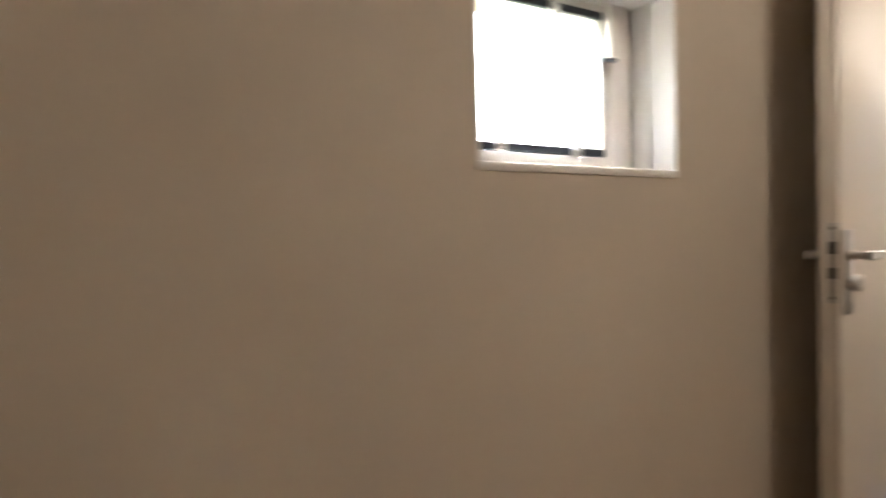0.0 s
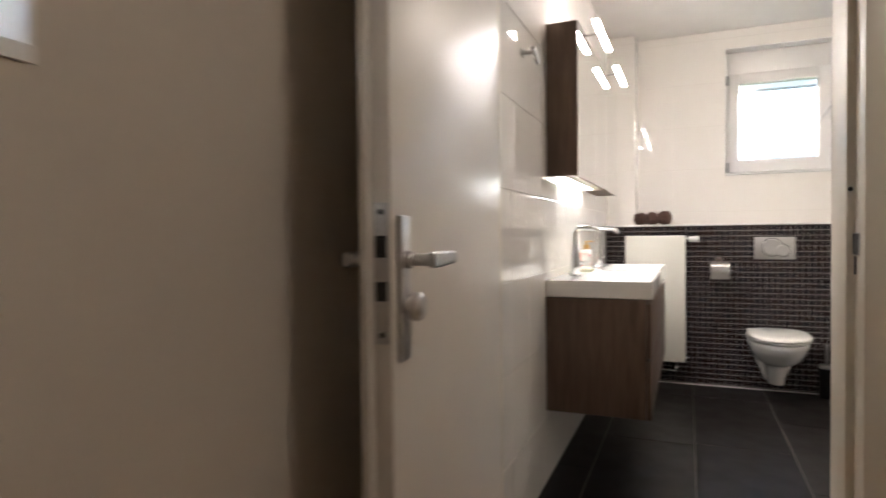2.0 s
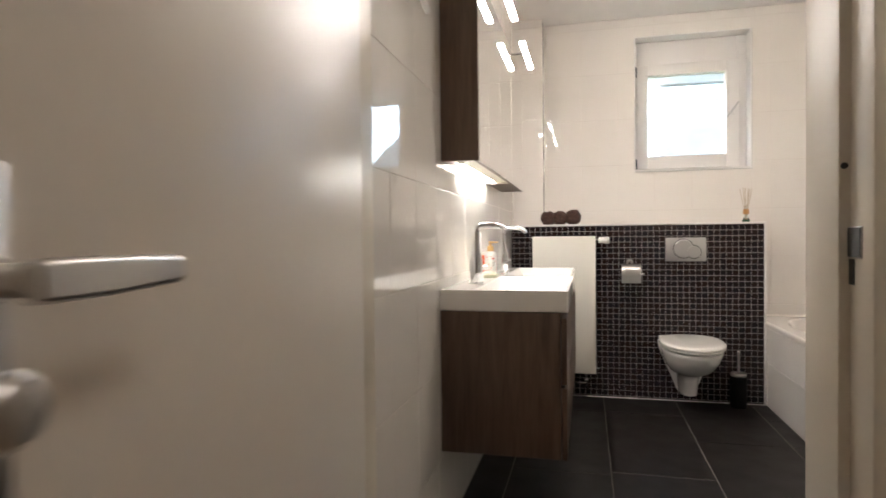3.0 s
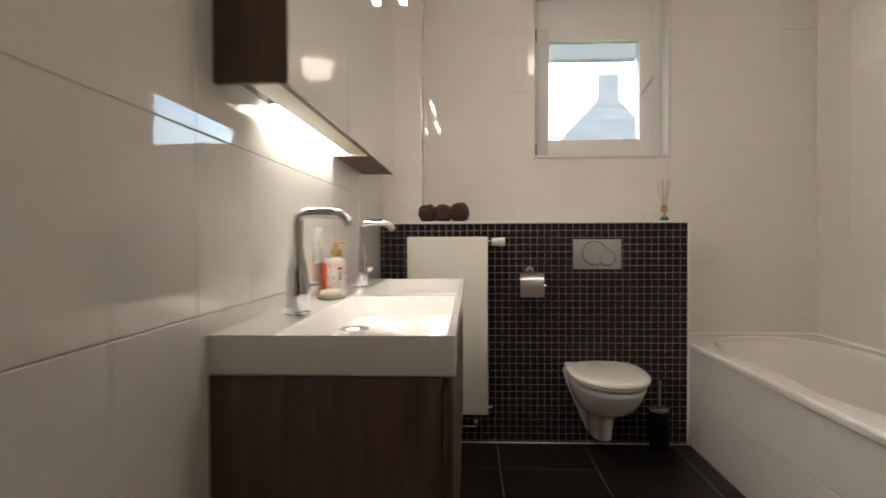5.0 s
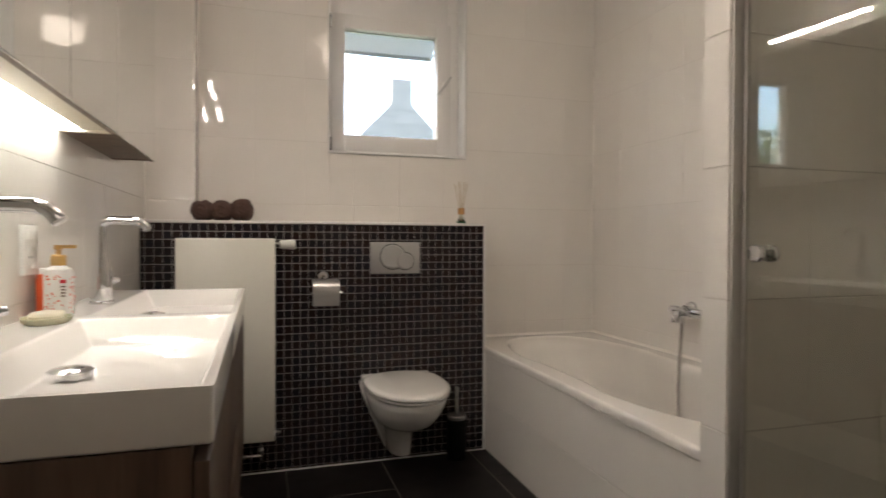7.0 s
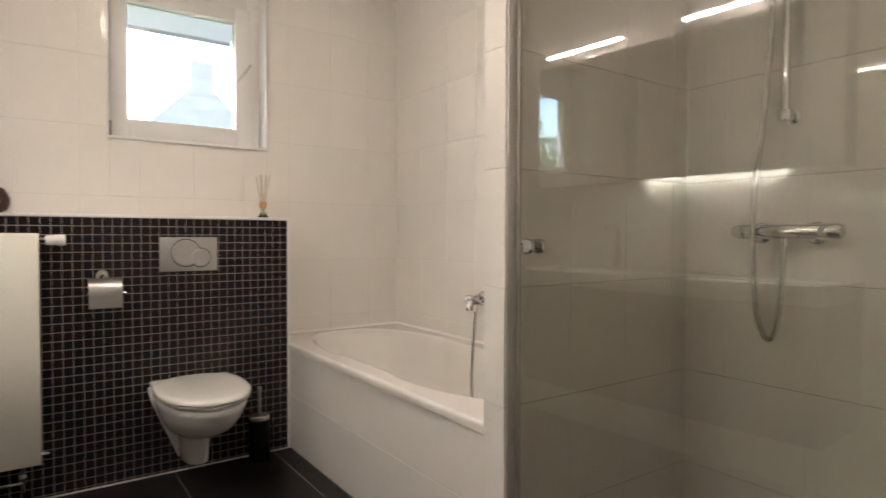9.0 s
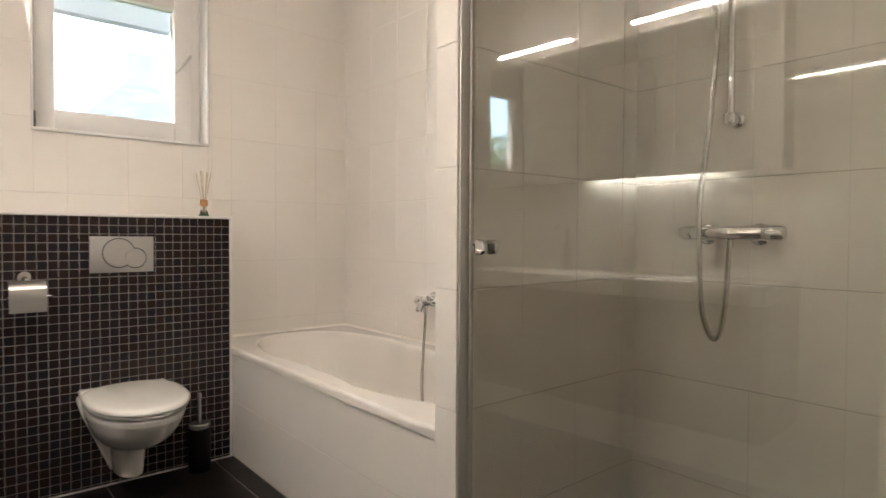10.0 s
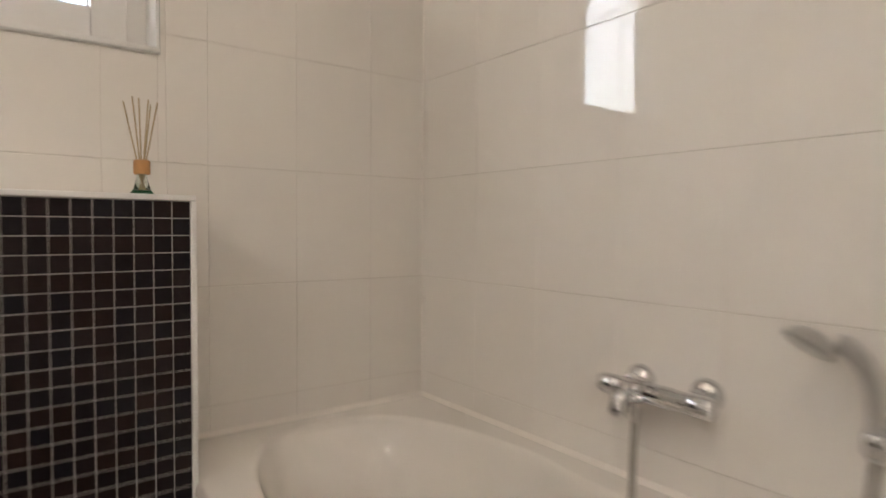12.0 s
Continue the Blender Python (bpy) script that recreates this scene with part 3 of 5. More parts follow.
def vanity_unit():
    v = thing("vanity_unit", (0.22, (Y0 + Y1) / 2, 0.317), "wall-hung smoked oak washstand with two drawers", "bathroom cabinet")
    part("body", bx(0.0, 0.415, Y0 + 0.004, Y1 - 0.004, 0.317, 0.814, bevel=0.0015), OAK, v)
    part("drawer_front", bx(0.4175, 0.436, Y0 + 0.004, Y1 - 0.004, 0.572, 0.796, bevel=0.002), OAK, v)
    part("drawer_front", bx(0.4175, 0.436, Y0 + 0.004, Y1 - 0.004, 0.317, 0.560, bevel=0.002), OAK, v)
    # Added black strip puts the shade of the drawer gap into colour.
    part("gap_shade", bx(0.4155, 0.428, Y0 + 0.006, Y1 - 0.006, 0.561, 0.571), BLACK, v)


def double_basin():
    b = thing("double_washbasin", (0.22, (Y0 + Y1) / 2, 0.815), "glossy white ceramic double washbasin on the oak washstand", "washbasin")
    bm = bmesh.new()
    x0, x1, z0, z1 = 0.0, 0.441, 0.8155, 0.888
    bowls = [(0.115, 0.424, -2.020, -1.325), (0.115, 0.424, -1.262, -0.548)]
    xs = [x0, 0.115, 0.424, x1]
    ys = [Y0, -2.020, -1.325, -1.262, -0.548, Y1]
    for i in range(3):
        for j in range(5):
            if i == 1 and j in (1, 3):
                continue
            bm.faces.new([bm.verts.new(p) for p in ((xs[i], ys[j], z1), (xs[i + 1], ys[j], z1), (xs[i + 1], ys[j + 1], z1), (xs[i], ys[j + 1], z1))])
    for (a, c), (p, q) in (((x0, x1), (Y0, Y0)), ((x0, x1), (Y1, Y1)), ((x0, x0), (Y0, Y1)), ((x1, x1), (Y0, Y1))):
        bm.faces.new([bm.verts.new(t) for t in ((a, p, z0), (c, q, z0), (c, q, z1), (a, p, z1))])
    bm.faces.new([bm.verts.new(t) for t in ((x0, Y0, z0), (x1, Y0, z0), (x1, Y1, z0), (x0, Y1, z0))])
    for u0, u1, w0, w1 in bowls:
        top = [(u0, w0), (u1, w0), (u1, w1), (u0, w1)]
        low = [(u0 + 0.035, w0 + 0.05), (u1 - 0.012, w0 + 0.05), (u1 - 0.012, w1 - 0.05), (u0 + 0.035, w1 - 0.05)]
        T = [bm.verts.new((*p, z1)) for p in top]
        B = [bm.verts.new((p[0], p[1], 0.833)) for p in low]
        for k in range(4):
            bm.faces.new((T[k], T[(k + 1) % 4], B[(k + 1) % 4], B[k]))
        bm.faces.new(B)
    bmesh.ops.remove_doubles(bm, verts=bm.verts, dist=0.0008)
    bmesh.ops.recalc_face_normals(bm, faces=bm.faces)
    es = [e for e in bm.edges if len(e.link_faces) == 2 and e.calc_face_angle(0) > 0.3]
    bmesh.ops.bevel(bm, geom=es, offset=0.006, segments=3, affect="EDGES", profile=0.5)
    part("basin", bm, CERAMIC, b, smooth=60)
    for y in (-1.690, -0.915):
        dr = lathe(bmesh.new(), [(0.024, 0.8335), (0.024, 0.843), (0.034, 0.845), (0.0345, 0.848), (0.028, 0.852), (0.012, 0.854)], (0.195, y, 0), n=28)
        part("drain_plug", dr, CHROME, b, "domed chrome waste plug")


def basin_tap(y):
    t = thing("basin_tap", (0.077, y, 0.888), "tall chrome basin tap with a bent spout", "tap", group="taps over the double washbasin")
    part("flange", lathe(bmesh.new(), [(0.030, 0.888), (0.030, 0.893), (0.0265, 0.896)], (0.077, y, 0), n=28), CHROME, t)
    prof = [(0.0255, 0.896), (0.0265, 0.90), (0.0265, 0.950), (0.0255, 0.970), (0.0225, 0.992), (0.0180, 1.012), (0.0140, 1.030), (0.0125, 1.045)]
    part("body", lathe(bmesh.new(), prof, (0.077, y, 0), n=28), CHROME, t)
    sp = smooth_path([(0.077, y, 1.044), (0.077, y, 1.08), (0.078, y, 1.098), (0.086, y, 1.111), (0.102, y, 1.1165), (0.145, y, 1.1165), (0.164, y, 1.115), (0.177, y, 1.110), (0.187, y, 1.102), (0.194, y, 1.093)], 6)
    part("spout", tube(bmesh.new(), sp, 0.0122, n=20), CHROME, t)
    part("aerator", tube(bmesh.new(), [(0.1935, y, 1.0935), (0.1960, y, 1.090)], 0.0098, n=18), STEEL, t)
    lv = tube(bmesh.new(), [(0.094, y + 0.012, 0.951), (0.106, y + 0.022, 0.951), (0.1062, y + 0.0221, 0.951), (0.1135, y + 0.028, 0.952)], [0.0105, 0.0105, 0.0075, 0.0075], n=18)
    part("lever", lv, CHROME, t)


vanity_unit()
double_basin()
basin_tap(-1.742)
basin_tap(-0.975)


def mirror_cabinet():
    c = thing("mirror_cabinet", (0.07, -1.24, 1.342), "oak-sided mirror cabinet with three mirrored doors", "mirror cabinet")
    y0, y1, z0, z1 = -2.003, -0.484, 1.342, 2.005
    yd = -1.055
    part("body", bx(0.0, 0.118, y0 + 0.018, y1 - 0.018, z0 + 0.030, z1 - 0.004), OAK, c)
    part("side_panel", bx(0.0, 0.136, y0, y0 + 0.018, z0, z1, bevel=0.0015), OAK, c)
    part("side_panel", bx(0.0, 0.136, y1 - 0.018, y1, z0, z1, bevel=0.0015), OAK, c)
    part("bottom_panel", bx(0.054, 0.118, y0 + 0.018, yd - 0.009, z0 + 0.006, z0 + 0.0295), UNDERSIDE, c, "underside panel, the strip's light put into its pale colour")
    part("bottom_panel", bx(0.0, 0.118, yd + 0.009, y1 - 0.018, z0 + 0.002, z0 + 0.0295), OAK, c)
    part("divider", bx(0.0, 0.119, yd - 0.009, yd + 0.009, z0 - 0.001, z0 + 0.0295), UNDERSIDE, c)
    ys = [y0 + 0.001, -1.470, yd - 0.012, y1 - 0.001]
    for a, b in zip(ys, ys[1:]):
        door_panel = part("cabinet_door", bx(0.1205, 0.1348, a + 0.002, b - 0.002, z0 - 0.002, z1 - 0.001), OAK, c, smooth=0)
        part("mirror", bx(0.135, 0.139, a + 0.002, b - 0.002, z0 - 0.003, z1, bevel=0.0008, seg=1), MIRROR, door_panel, "clear mirror glass over the whole door", smooth=0)
    prof = part("light_profile", bx(0.016, 0.052, -1.760, yd - 0.012, z0 + 0.016, z0 + 0.0298, bevel=0.001), ALU, c)
    part("led_strip", bx(0.019, 0.049, -1.750, yd - 0.016, z0 + 0.009, z0 + 0.0158, bevel=0.001), LED_GLOW, prof, "glowing warm white strip light")


def cabinet_lamp(y0, y1):
    l = thing("mirror_lamp", (0.20, (y0 + y1) / 2, 2.005), "slim lit tube lamp on an arm over the mirror cabinet", "wall lamp", group="lamps on the mirror cabinet")
    ym = (y0 + y1) / 2
    part("foot", bx(0.06, 0.12, ym - 0.03, ym + 0.03, 2.0055, 2.018, bevel=0.003), CHROME, l)
    part("arm", tube(bmesh.new(), [(0.09, ym, 2.012), (0.09, ym, 2.046), (0.11, ym, 2.056), (0.17, ym, 2.057), (0.194, ym, 2.05)], 0.006), CHROME, l)
    part("housing", bx(0.180, 0.208, y0, y1, 2.044, 2.054, bevel=0.003), ALU, l)
    part("tube", bx(0.181, 0.207, y0 + 0.004, y1 - 0.004, 2.0335, 2.0438, bevel=0.004, seg=3), LAMP_GLOW, l, "glowing frosted tube")


mirror_cabinet()
cabinet_lamp(-1.865, -1.380)
cabinet_lamp(-1.070, -0.590)


# ---- things on the washbasin and the wall beside it ----
def soap_bottle():
    x, y, z = 0.057, -1.262, 0.888
    t = thing("soap_bottle", (x, y, z), "white patterned soap bottle with golden pump, on the washbasin", "soap dispenser")
    b = loft(bmesh.new(), [rounded_rect(x - w, x + w, y - d, y + d, min(w, d) * 0.9, z + h) for w, d, h in
                           ((0.024, 0.03, 0.0), (0.027, 0.034, 0.004), (0.027, 0.034, 0.095), (0.024, 0.030, 0.108), (0.012, 0.014, 0.116))], cap_first=True)
    part("bottle", b, WHITE_PLASTIC, t)
    part("collar", lathe(bmesh.new(), [(0.0155, z + 0.1165), (0.0155, z + 0.138), (0.013, z + 0.141)], (x, y, 0), n=22), GOLD, t)
    p = lathe(bmesh.new(), [(0.006, z + 0.14), (0.006, z + 0.152), (0.009, z + 0.154), (0.009, z + 0.163)], (x, y, 0), n=16)
    box(p, x, x + 0.036, y - 0.005, y + 0.005, z + 0.155, z + 0.163, bevel=0.002)
    part("pump", p, GOLD, t)
    rnd = random.Random(4)
    pr = bmesh.new()
    for k in range(64):
        zz, u, a = z + rnd.uniform(0.006, 0.098), rnd.uniform(-0.9, 0.9), rnd.uniform(0.0012, 0.0024)
        b = rnd.uniform(0.0010, 0.0020)
        if k % 2:
            box(pr, x + 0.0265, x + 0.0276, y + u * 0.022 - a, y + u * 0.022 + a, zz - b, zz + b)
        elif not (u > 0.1 and 0.04 < zz - z < 0.09):
            box(pr, x + u * 0.018 - a, x + u * 0.018 + a, y - 0.0346, y - 0.0336, zz - b, zz + b)
    part("pattern", pr, ORANGE, t, "small scattered orange marks")
    part("label_mark", bx(x + 0.012, x + 0.024, y - 0.0352, y - 0.0332, z + 0.078, z + 0.086), RED, t)
    lb = bmesh.new()
    for k in range(4):
        box(lb, x + 0.014, x + 0.022, y - 0.0352, y - 0.0332, z + 0.048 + 0.007 * k, z + 0.051 + 0.007 * k)
    part("print", lb, PRINT, t)


def orange_bottle():
    x, y, z = 0.022, -1.236, 0.888
    t = thing("orange_bottle", (x, y, z), "slim orange plastic bottle behind the soap bottle", "bottle")
    part("bottle", loft(bmesh.new(), [rounded_rect(x - w, x + w, y - d, y + d, min(w, d) * 0.8, z + h) for w, d, h in
                                      ((0.012, 0.024, 0.0), (0.014, 0.027, 0.004), (0.014, 0.027, 0.085), (0.011, 0.02, 0.096))], cap_first=True), ORANGE, t)
    part("cap", lathe(bmesh.new(), [(0.010, z + 0.0965), (0.010, z + 0.108), (0.008, z + 0.11)], (x, y, 0), n=18), WHITE_PLASTIC, t)


def soap_dish():
    x, y, z = 0.066, -1.372, 0.888
    t = solid("soap_dish", loft(bmesh.new(), [[(x + a * math.cos(k * math.pi / 16), y + b * math.sin(k * math.pi / 16), z + h) for k in range(32)]
                                              for a, b, h in ((0.038, 0.050, 0.0), (0.044, 0.057, 0.006), (0.046, 0.060, 0.013), (0.044, 0.057, 0.0135), (0.037, 0.049, 0.006), (0.01, 0.01, 0.005))], cap_first=True),
              DISH, "oval sage-coloured soap dish on the washbasin", "soap dish")
    s = solid("soap_bar", loft(bmesh.new(), [[(x + a * math.copysign(abs(math.cos(k * math.pi / 16)) ** 0.7, math.cos(k * math.pi / 16)), y + b * math.copysign(abs(math.sin(k * math.pi / 16)) ** 0.7, math.sin(k * math.pi / 16)), z + h) for k in range(32)]
                                             for a, b, h in ((0.022, 0.032, 0.0062), (0.028, 0.040, 0.010), (0.030, 0.043, 0.017), (0.027, 0.039, 0.023), (0.015, 0.022, 0.0255))], cap_first=True),
              SOAP, "cream bar of soap lying in the dish", "soap")


def wall_socket():
    y, z = -1.285, 1.040
    t = thing("wall_socket", (0, y, z), "white double socket plate on the tiled wall", "socket")
    part("plate", bx(0.0, 0.011, y - 0.041, y + 0.041, z - 0.055, z + 0.055, bevel=0.003), WHITE_PLASTIC, t)
    part("rim", lathe(bmesh.new(), [(0.026, 0.0105), (0.026, 0.0135), (0.023, 0.0135), (0.021, 0.0112)], (0, y, z - 0.016), axis="x", n=28), WHITE_PLASTIC, t)
    part("switch", bx(0.0105, 0.0145, y - 0.026, y + 0.026, z + 0.024, z + 0.044, bevel=0.001), WHITE_PLASTIC, t)
    for dy in (-0.0095, 0.0095):
        part("socket_hole", lathe(bmesh.new(), [(0.0028, 0.0112), (0.0028, 0.0118)], (0, y + dy, z - 0.016), axis="x", n=10), BLACK, t)


def towel_hook():
    y, z = -2.405, 1.768
    t = thing("towel_hook", (0, y, z), "satin steel peg hook on the tiled wall", "hook")
    part("rosette", lathe(bmesh.new(), [(0.017, 0.0), (0.017, 0.005), (0.015, 0.007)], (0, y, z), axis="x", n=24), STEEL, t)
    part("peg", tube(bmesh.new(), [(0.006, y, z), (0.040, y, z - 0.001)], 0.008), STEEL, t)
    part("bar", tube(bmesh.new(), [(0.042, y - 0.012, z + 0.010), (0.042, y + 0.085, z - 0.018)], 0.0095), STEEL, t)


soap_bottle()
orange_bottle()
soap_dish()
wall_socket()
towel_hook()


# ---- radiator ----
def radiator():
    x0, x1, y0, y1, z0, z1 = 0.152, 0.556, -0.096, -0.028, 0.172, 1.070
    r = thing("radiator", ((x0 + x1) / 2, -0.06, z0), "tall flat cream panel radiator on the mosaic wall", "radiator")
    part("front_panel", bx(x0, x1, y0, y0 + 0.012, z0, z1 - 0.004, bevel=0.004), RAD, r)
    part("rear_panel", bx(x0 + 0.004, x1 - 0.004, y1 - 0.012, y1, z0 + 0.01, z1 - 0.01, bevel=0.003), RAD, r)
    for a, b in ((x0 - 0.001, x0 + 0.006), (x1 - 0.006, x1 + 0.001)):
        part("side_cover", bx(a, b, y0 + 0.004, y1, z0 + 0.02, z1 - 0.006, bevel=0.002), RAD, r)
    g = bmesh.new()
    for i in range(24):
        xx = x0 + 0.012 + i * (x1 - x0 - 0.024) / 23
        box(g, xx - 0.003, xx + 0.003, y0 + 0.012, y1 - 0.012, z1 - 0.007, z1 - 0.001)
    box(g, x0, x1, y0 + 0.003, y0 + 0.013, z1 - 0.008, z1, bevel=0.002)
    box(g, x0, x1, y1 - 0.012, y1 - 0.002, z1 - 0.008, z1, bevel=0.002)
    part("top_grille", g, RAD, r)
    for xx in (x0 + 0.07, x1 - 0.07):
        part("bracket", bx(xx - 0.012, xx + 0.012, y1 - 0.002, 0.003, z1 - 0.12, z1 - 0.06), RAD, r)
    v = lathe(bmesh.new(), [(0.009, 0), (0.009, 0.022)], (x1 + 0.001, -0.062, 1.045), axis="x", n=16)
    part("valve_stem", v, CHROME, r)
    k = lathe(bmesh.new(), [(0.0165, 0.0), (0.019, 0.004), (0.0195, 0.03), (0.0225, 0.045), (0.0225, 0.062), (0.019, 0.067)], (x1 + 0.022, -0.062, 1.043), axis="x", n=26)
    part("thermostat_knob", k, WHITE_PLASTIC, r, "white ribbed thermostat knob")
    part("bleed_plug", lathe(bmesh.new(), [(0.012, 0), (0.012, 0.012), (0.008, 0.015), (0.008, 0.024)], (x1 + 0.001, -0.062, z0 + 0.03), axis="x", n=14), CHROME, r)
    for xx in (x0 + 0.15, x1 - 0.06):
        p = smooth_path([(xx, -0.062, z0 + 0.004), (xx, -0.062, 0.10), (xx, -0.060, 0.078), (xx + 0.004, -0.045, 0.07), (xx + 0.004, 0.004, 0.07)], 6)
        part("pipe", tube(bmesh.new(), p, 0.0085), CHROME, r)
        part("valve", lathe(bmesh.new(), [(0.013, 0.105), (0.015, 0.11), (0.015, 0.135), (0.012, 0.14)], (xx, -0.062, 0), n=16), CHROME, r)
    part("pipe", tube(bmesh.new(), [(x0 + 0.15, -0.075, 0.106), (x1 - 0.06, -0.075, 0.106)], 0.0075), CHROME, r)


radiator()


# ---- toilet, flush plate, paper holder, brush ----
def egg(cx, yb, yf, w, z, n=48, back=0.6):
    """A toilet-seat outline: squarish at the wall, round at the front."""
    out = []
    ym = yb + (yf - yb) * 0.42
    for k in range(n):
        a = 2 * math.pi * k / n
        c, s = math.cos(a), math.sin(a)
        if s <= 0:
            out.append((cx + w * math.copysign(abs(c) ** 0.92, c), ym + (ym - yf) * s, z))
        else:
            out.append((cx + w * math.copysign(abs(c) ** back, c), ym + (yb - ym) * abs(s) ** back, z))
    return out


def toilet():
    cx = 1.115
    t = thing("toilet", (cx, -0.27, 0.077), "white wall-hung toilet with closed lid", "toilet")
    loops = []
    for z, yf, w in ((0.079, -0.190, 0.046), (0.085, -0.204, 0.053), (0.13, -0.212, 0.056), (0.185, -0.222, 0.061), (0.212, -0.245, 0.072), (0.228, -0.300, 0.094), (0.246, -0.365, 0.117), (0.275, -0.425, 0.137),
                     (0.31, -0.468, 0.152), (0.335, -0.492, 0.161), (0.352, -0.502, 0.165), (0.362, -0.511, 0.169), (0.374, -0.517, 0.172), (0.389, -0.520, 0.173), (0.3945, -0.514, 0.169)):
        yb = -0.004
        loops.append(egg(cx, yb, yf, w, z))
    part("bowl", loft(bmesh.new(), loops, cap_first=True), CERAMIC, t, smooth=50)
    plate = [rounded_rect(cx - w, cx + w, -0.044, -0.004, 0.012, z) for z, w in ((0.077, 0.050), (0.083, 0.058), (0.15, 0.085), (0.25, 0.127), (0.34, 0.163), (0.385, 0.174), (0.398, 0.172))]
    part("back_flange", loft(bmesh.new(), plate, cap_first=True), CERAMIC, t, smooth=50)
    seat = [egg(cx, -0.05, f, w, z) for z, f, w in ((0.396, -0.500, 0.155), (0.4012, -0.506, 0.160), (0.4016, -0.526, 0.175), (0.404, -0.530, 0.178), (0.411, -0.531, 0.179), (0.4135, -0.525, 0.174))]
    part("seat", loft(bmesh.new(), seat, cap_first=True), SEAT, t, smooth=50)
    lid = [egg(cx, -0.05, f, w, z) for z, f, w in ((0.4155, -0.530, 0.178), (0.419, -0.536, 0.182), (0.427, -0.536, 0.182), (0.434, -0.528, 0.176), (0.4385, -0.50, 0.155), (0.440, -0.42, 0.10))]
    part("lid", loft(bmesh.new(), lid, cap_first=True), SEAT, t, smooth=50)
    part("hinge_block", bx(cx - 0.165, cx + 0.165, -0.06, -0.004, 0.3985, 0.425, bevel=0.006, seg=3), SEAT, t)


def flush_plate():
    x0, x1, z0, z1 = 0.995, 1.239, 0.902, 1.054
    t = thing("flush_plate", ((x0 + x1) / 2, 0, z0), "satin grey dual flush plate on the mosaic", "flush plate")
    part("plate", bx(x0, x1, -0.012, 0.004, z0, z1, bevel=0.003), SATIN, t)
    for cx, cz, r in ((1.103, 0.984, 0.060), (1.166, 0.962, 0.041)):
        k = lathe(bmesh.new(), [(r, -0.0121), (r, -0.0135 - 0.03 * (r < 0.05) * 0.1), (r - 0.004, -0.0165 - 0.003 * (r < 0.05)), (r * 0.5, -0.0150 - 0.003 * (r < 0.05))], (0, 0, 0), axis="y", n=48)
        k.transform(Matrix.Translation((cx, 0, cz)) @ Matrix.Diagonal((1, 1, 0.97, 1)))
        part("button", k, SATIN, t)
        ring = lathe(bmesh.new(), [(r + 0.0035, -0.0119), (r + 0.0035, -0.0126), (r - 0.0005, -0.0126), (r - 0.0005, -0.0119)], (cx, 0, cz), axis="y", n=48, cap=False)
        part("button_joint", ring, BLACK, t)


def paper_holder():
    t = thing("paper_holder", (0.777, 0, 0.88), "chrome toilet roll holder with a flap and roll", "toilet roll holder")
    part("rosette", lathe(bmesh.new(), [(0.024, 0.004), (0.024, -0.010), (0.020, -0.014)], (0.775, 0, 0.893), axis="y", n=26), CHROME, t)
    part("arm", tube(bmesh.new(), smooth_path([(0.775, -0.01, 0.893), (0.775, -0.05, 0.893), (0.775, -0.062, 0.888), (0.775, -0.064, 0.878)], 5), 0.006), CHROME, t)
    part("roll_bar", tube(bmesh.new(), [(0.716, -0.064, 0.822), (0.850, -0.064, 0.822), (0.857, -0.064, 0.822)], 0.006), CHROME, t)
    roll = lathe(bmesh.new(), [(0.020, 0.0), (0.053, 0.0), (0.053, 0.1), (0.020, 0.1), (0.020, 0.0)], (0.727, -0.064, 0.822), axis="x", n=36, cap=False)
    part("paper_roll", roll, surface("toilet_paper", (0.80, 0.77, 0.72), 0.95, vary=0.03, bump=0.3, bump_scale=200), t, "white toilet paper roll")
    fl = bmesh.new()
    prof = [(-0.055, 0.884), (-0.090, 0.882), (-0.109, 0.870), (-0.119, 0.850), (-0.1205, 0.815), (-0.1195, 0.768)]
    loft(fl, [[(x, p[0] + o, p[1]) for x, o in ((0.718, 0), (0.836, 0), (0.836, -0.0025), (0.718, -0.0025))] for p in prof], cap_first=True)
    part("flap", fl, STEEL, t, "curved polished cover flap")


def toilet_brush():
    x, y = 1.412, -0.072
    t = thing("toilet_brush", (x, y, 0), "black toilet brush holder with steel handle", "toilet brush")
    part("holder", lathe(bmesh.new(), [(0.046, 0.0), (0.048, 0.004), (0.048, 0.188), (0.045, 0.192), (0.012, 0.193)], (x, y, 0), n=32), MATT_BLACK, t)
    part("collar", lathe(bmesh.new(), [(0.044, 0.1932), (0.046, 0.196), (0.046, 0.211), (0.043, 0.214), (0.014, 0.216)], (x, y, 0), n=24), STEEL, t)
    part("handle", lathe(bmesh.new(), [(0.0075, 0.214), (0.0075, 0.325), (0.0095, 0.33), (0.0095, 0.345), (0.007, 0.348)], (x, y, 0), n=18), STEEL, t)


toilet()
flush_plate()
paper_holder()
toilet_brush()


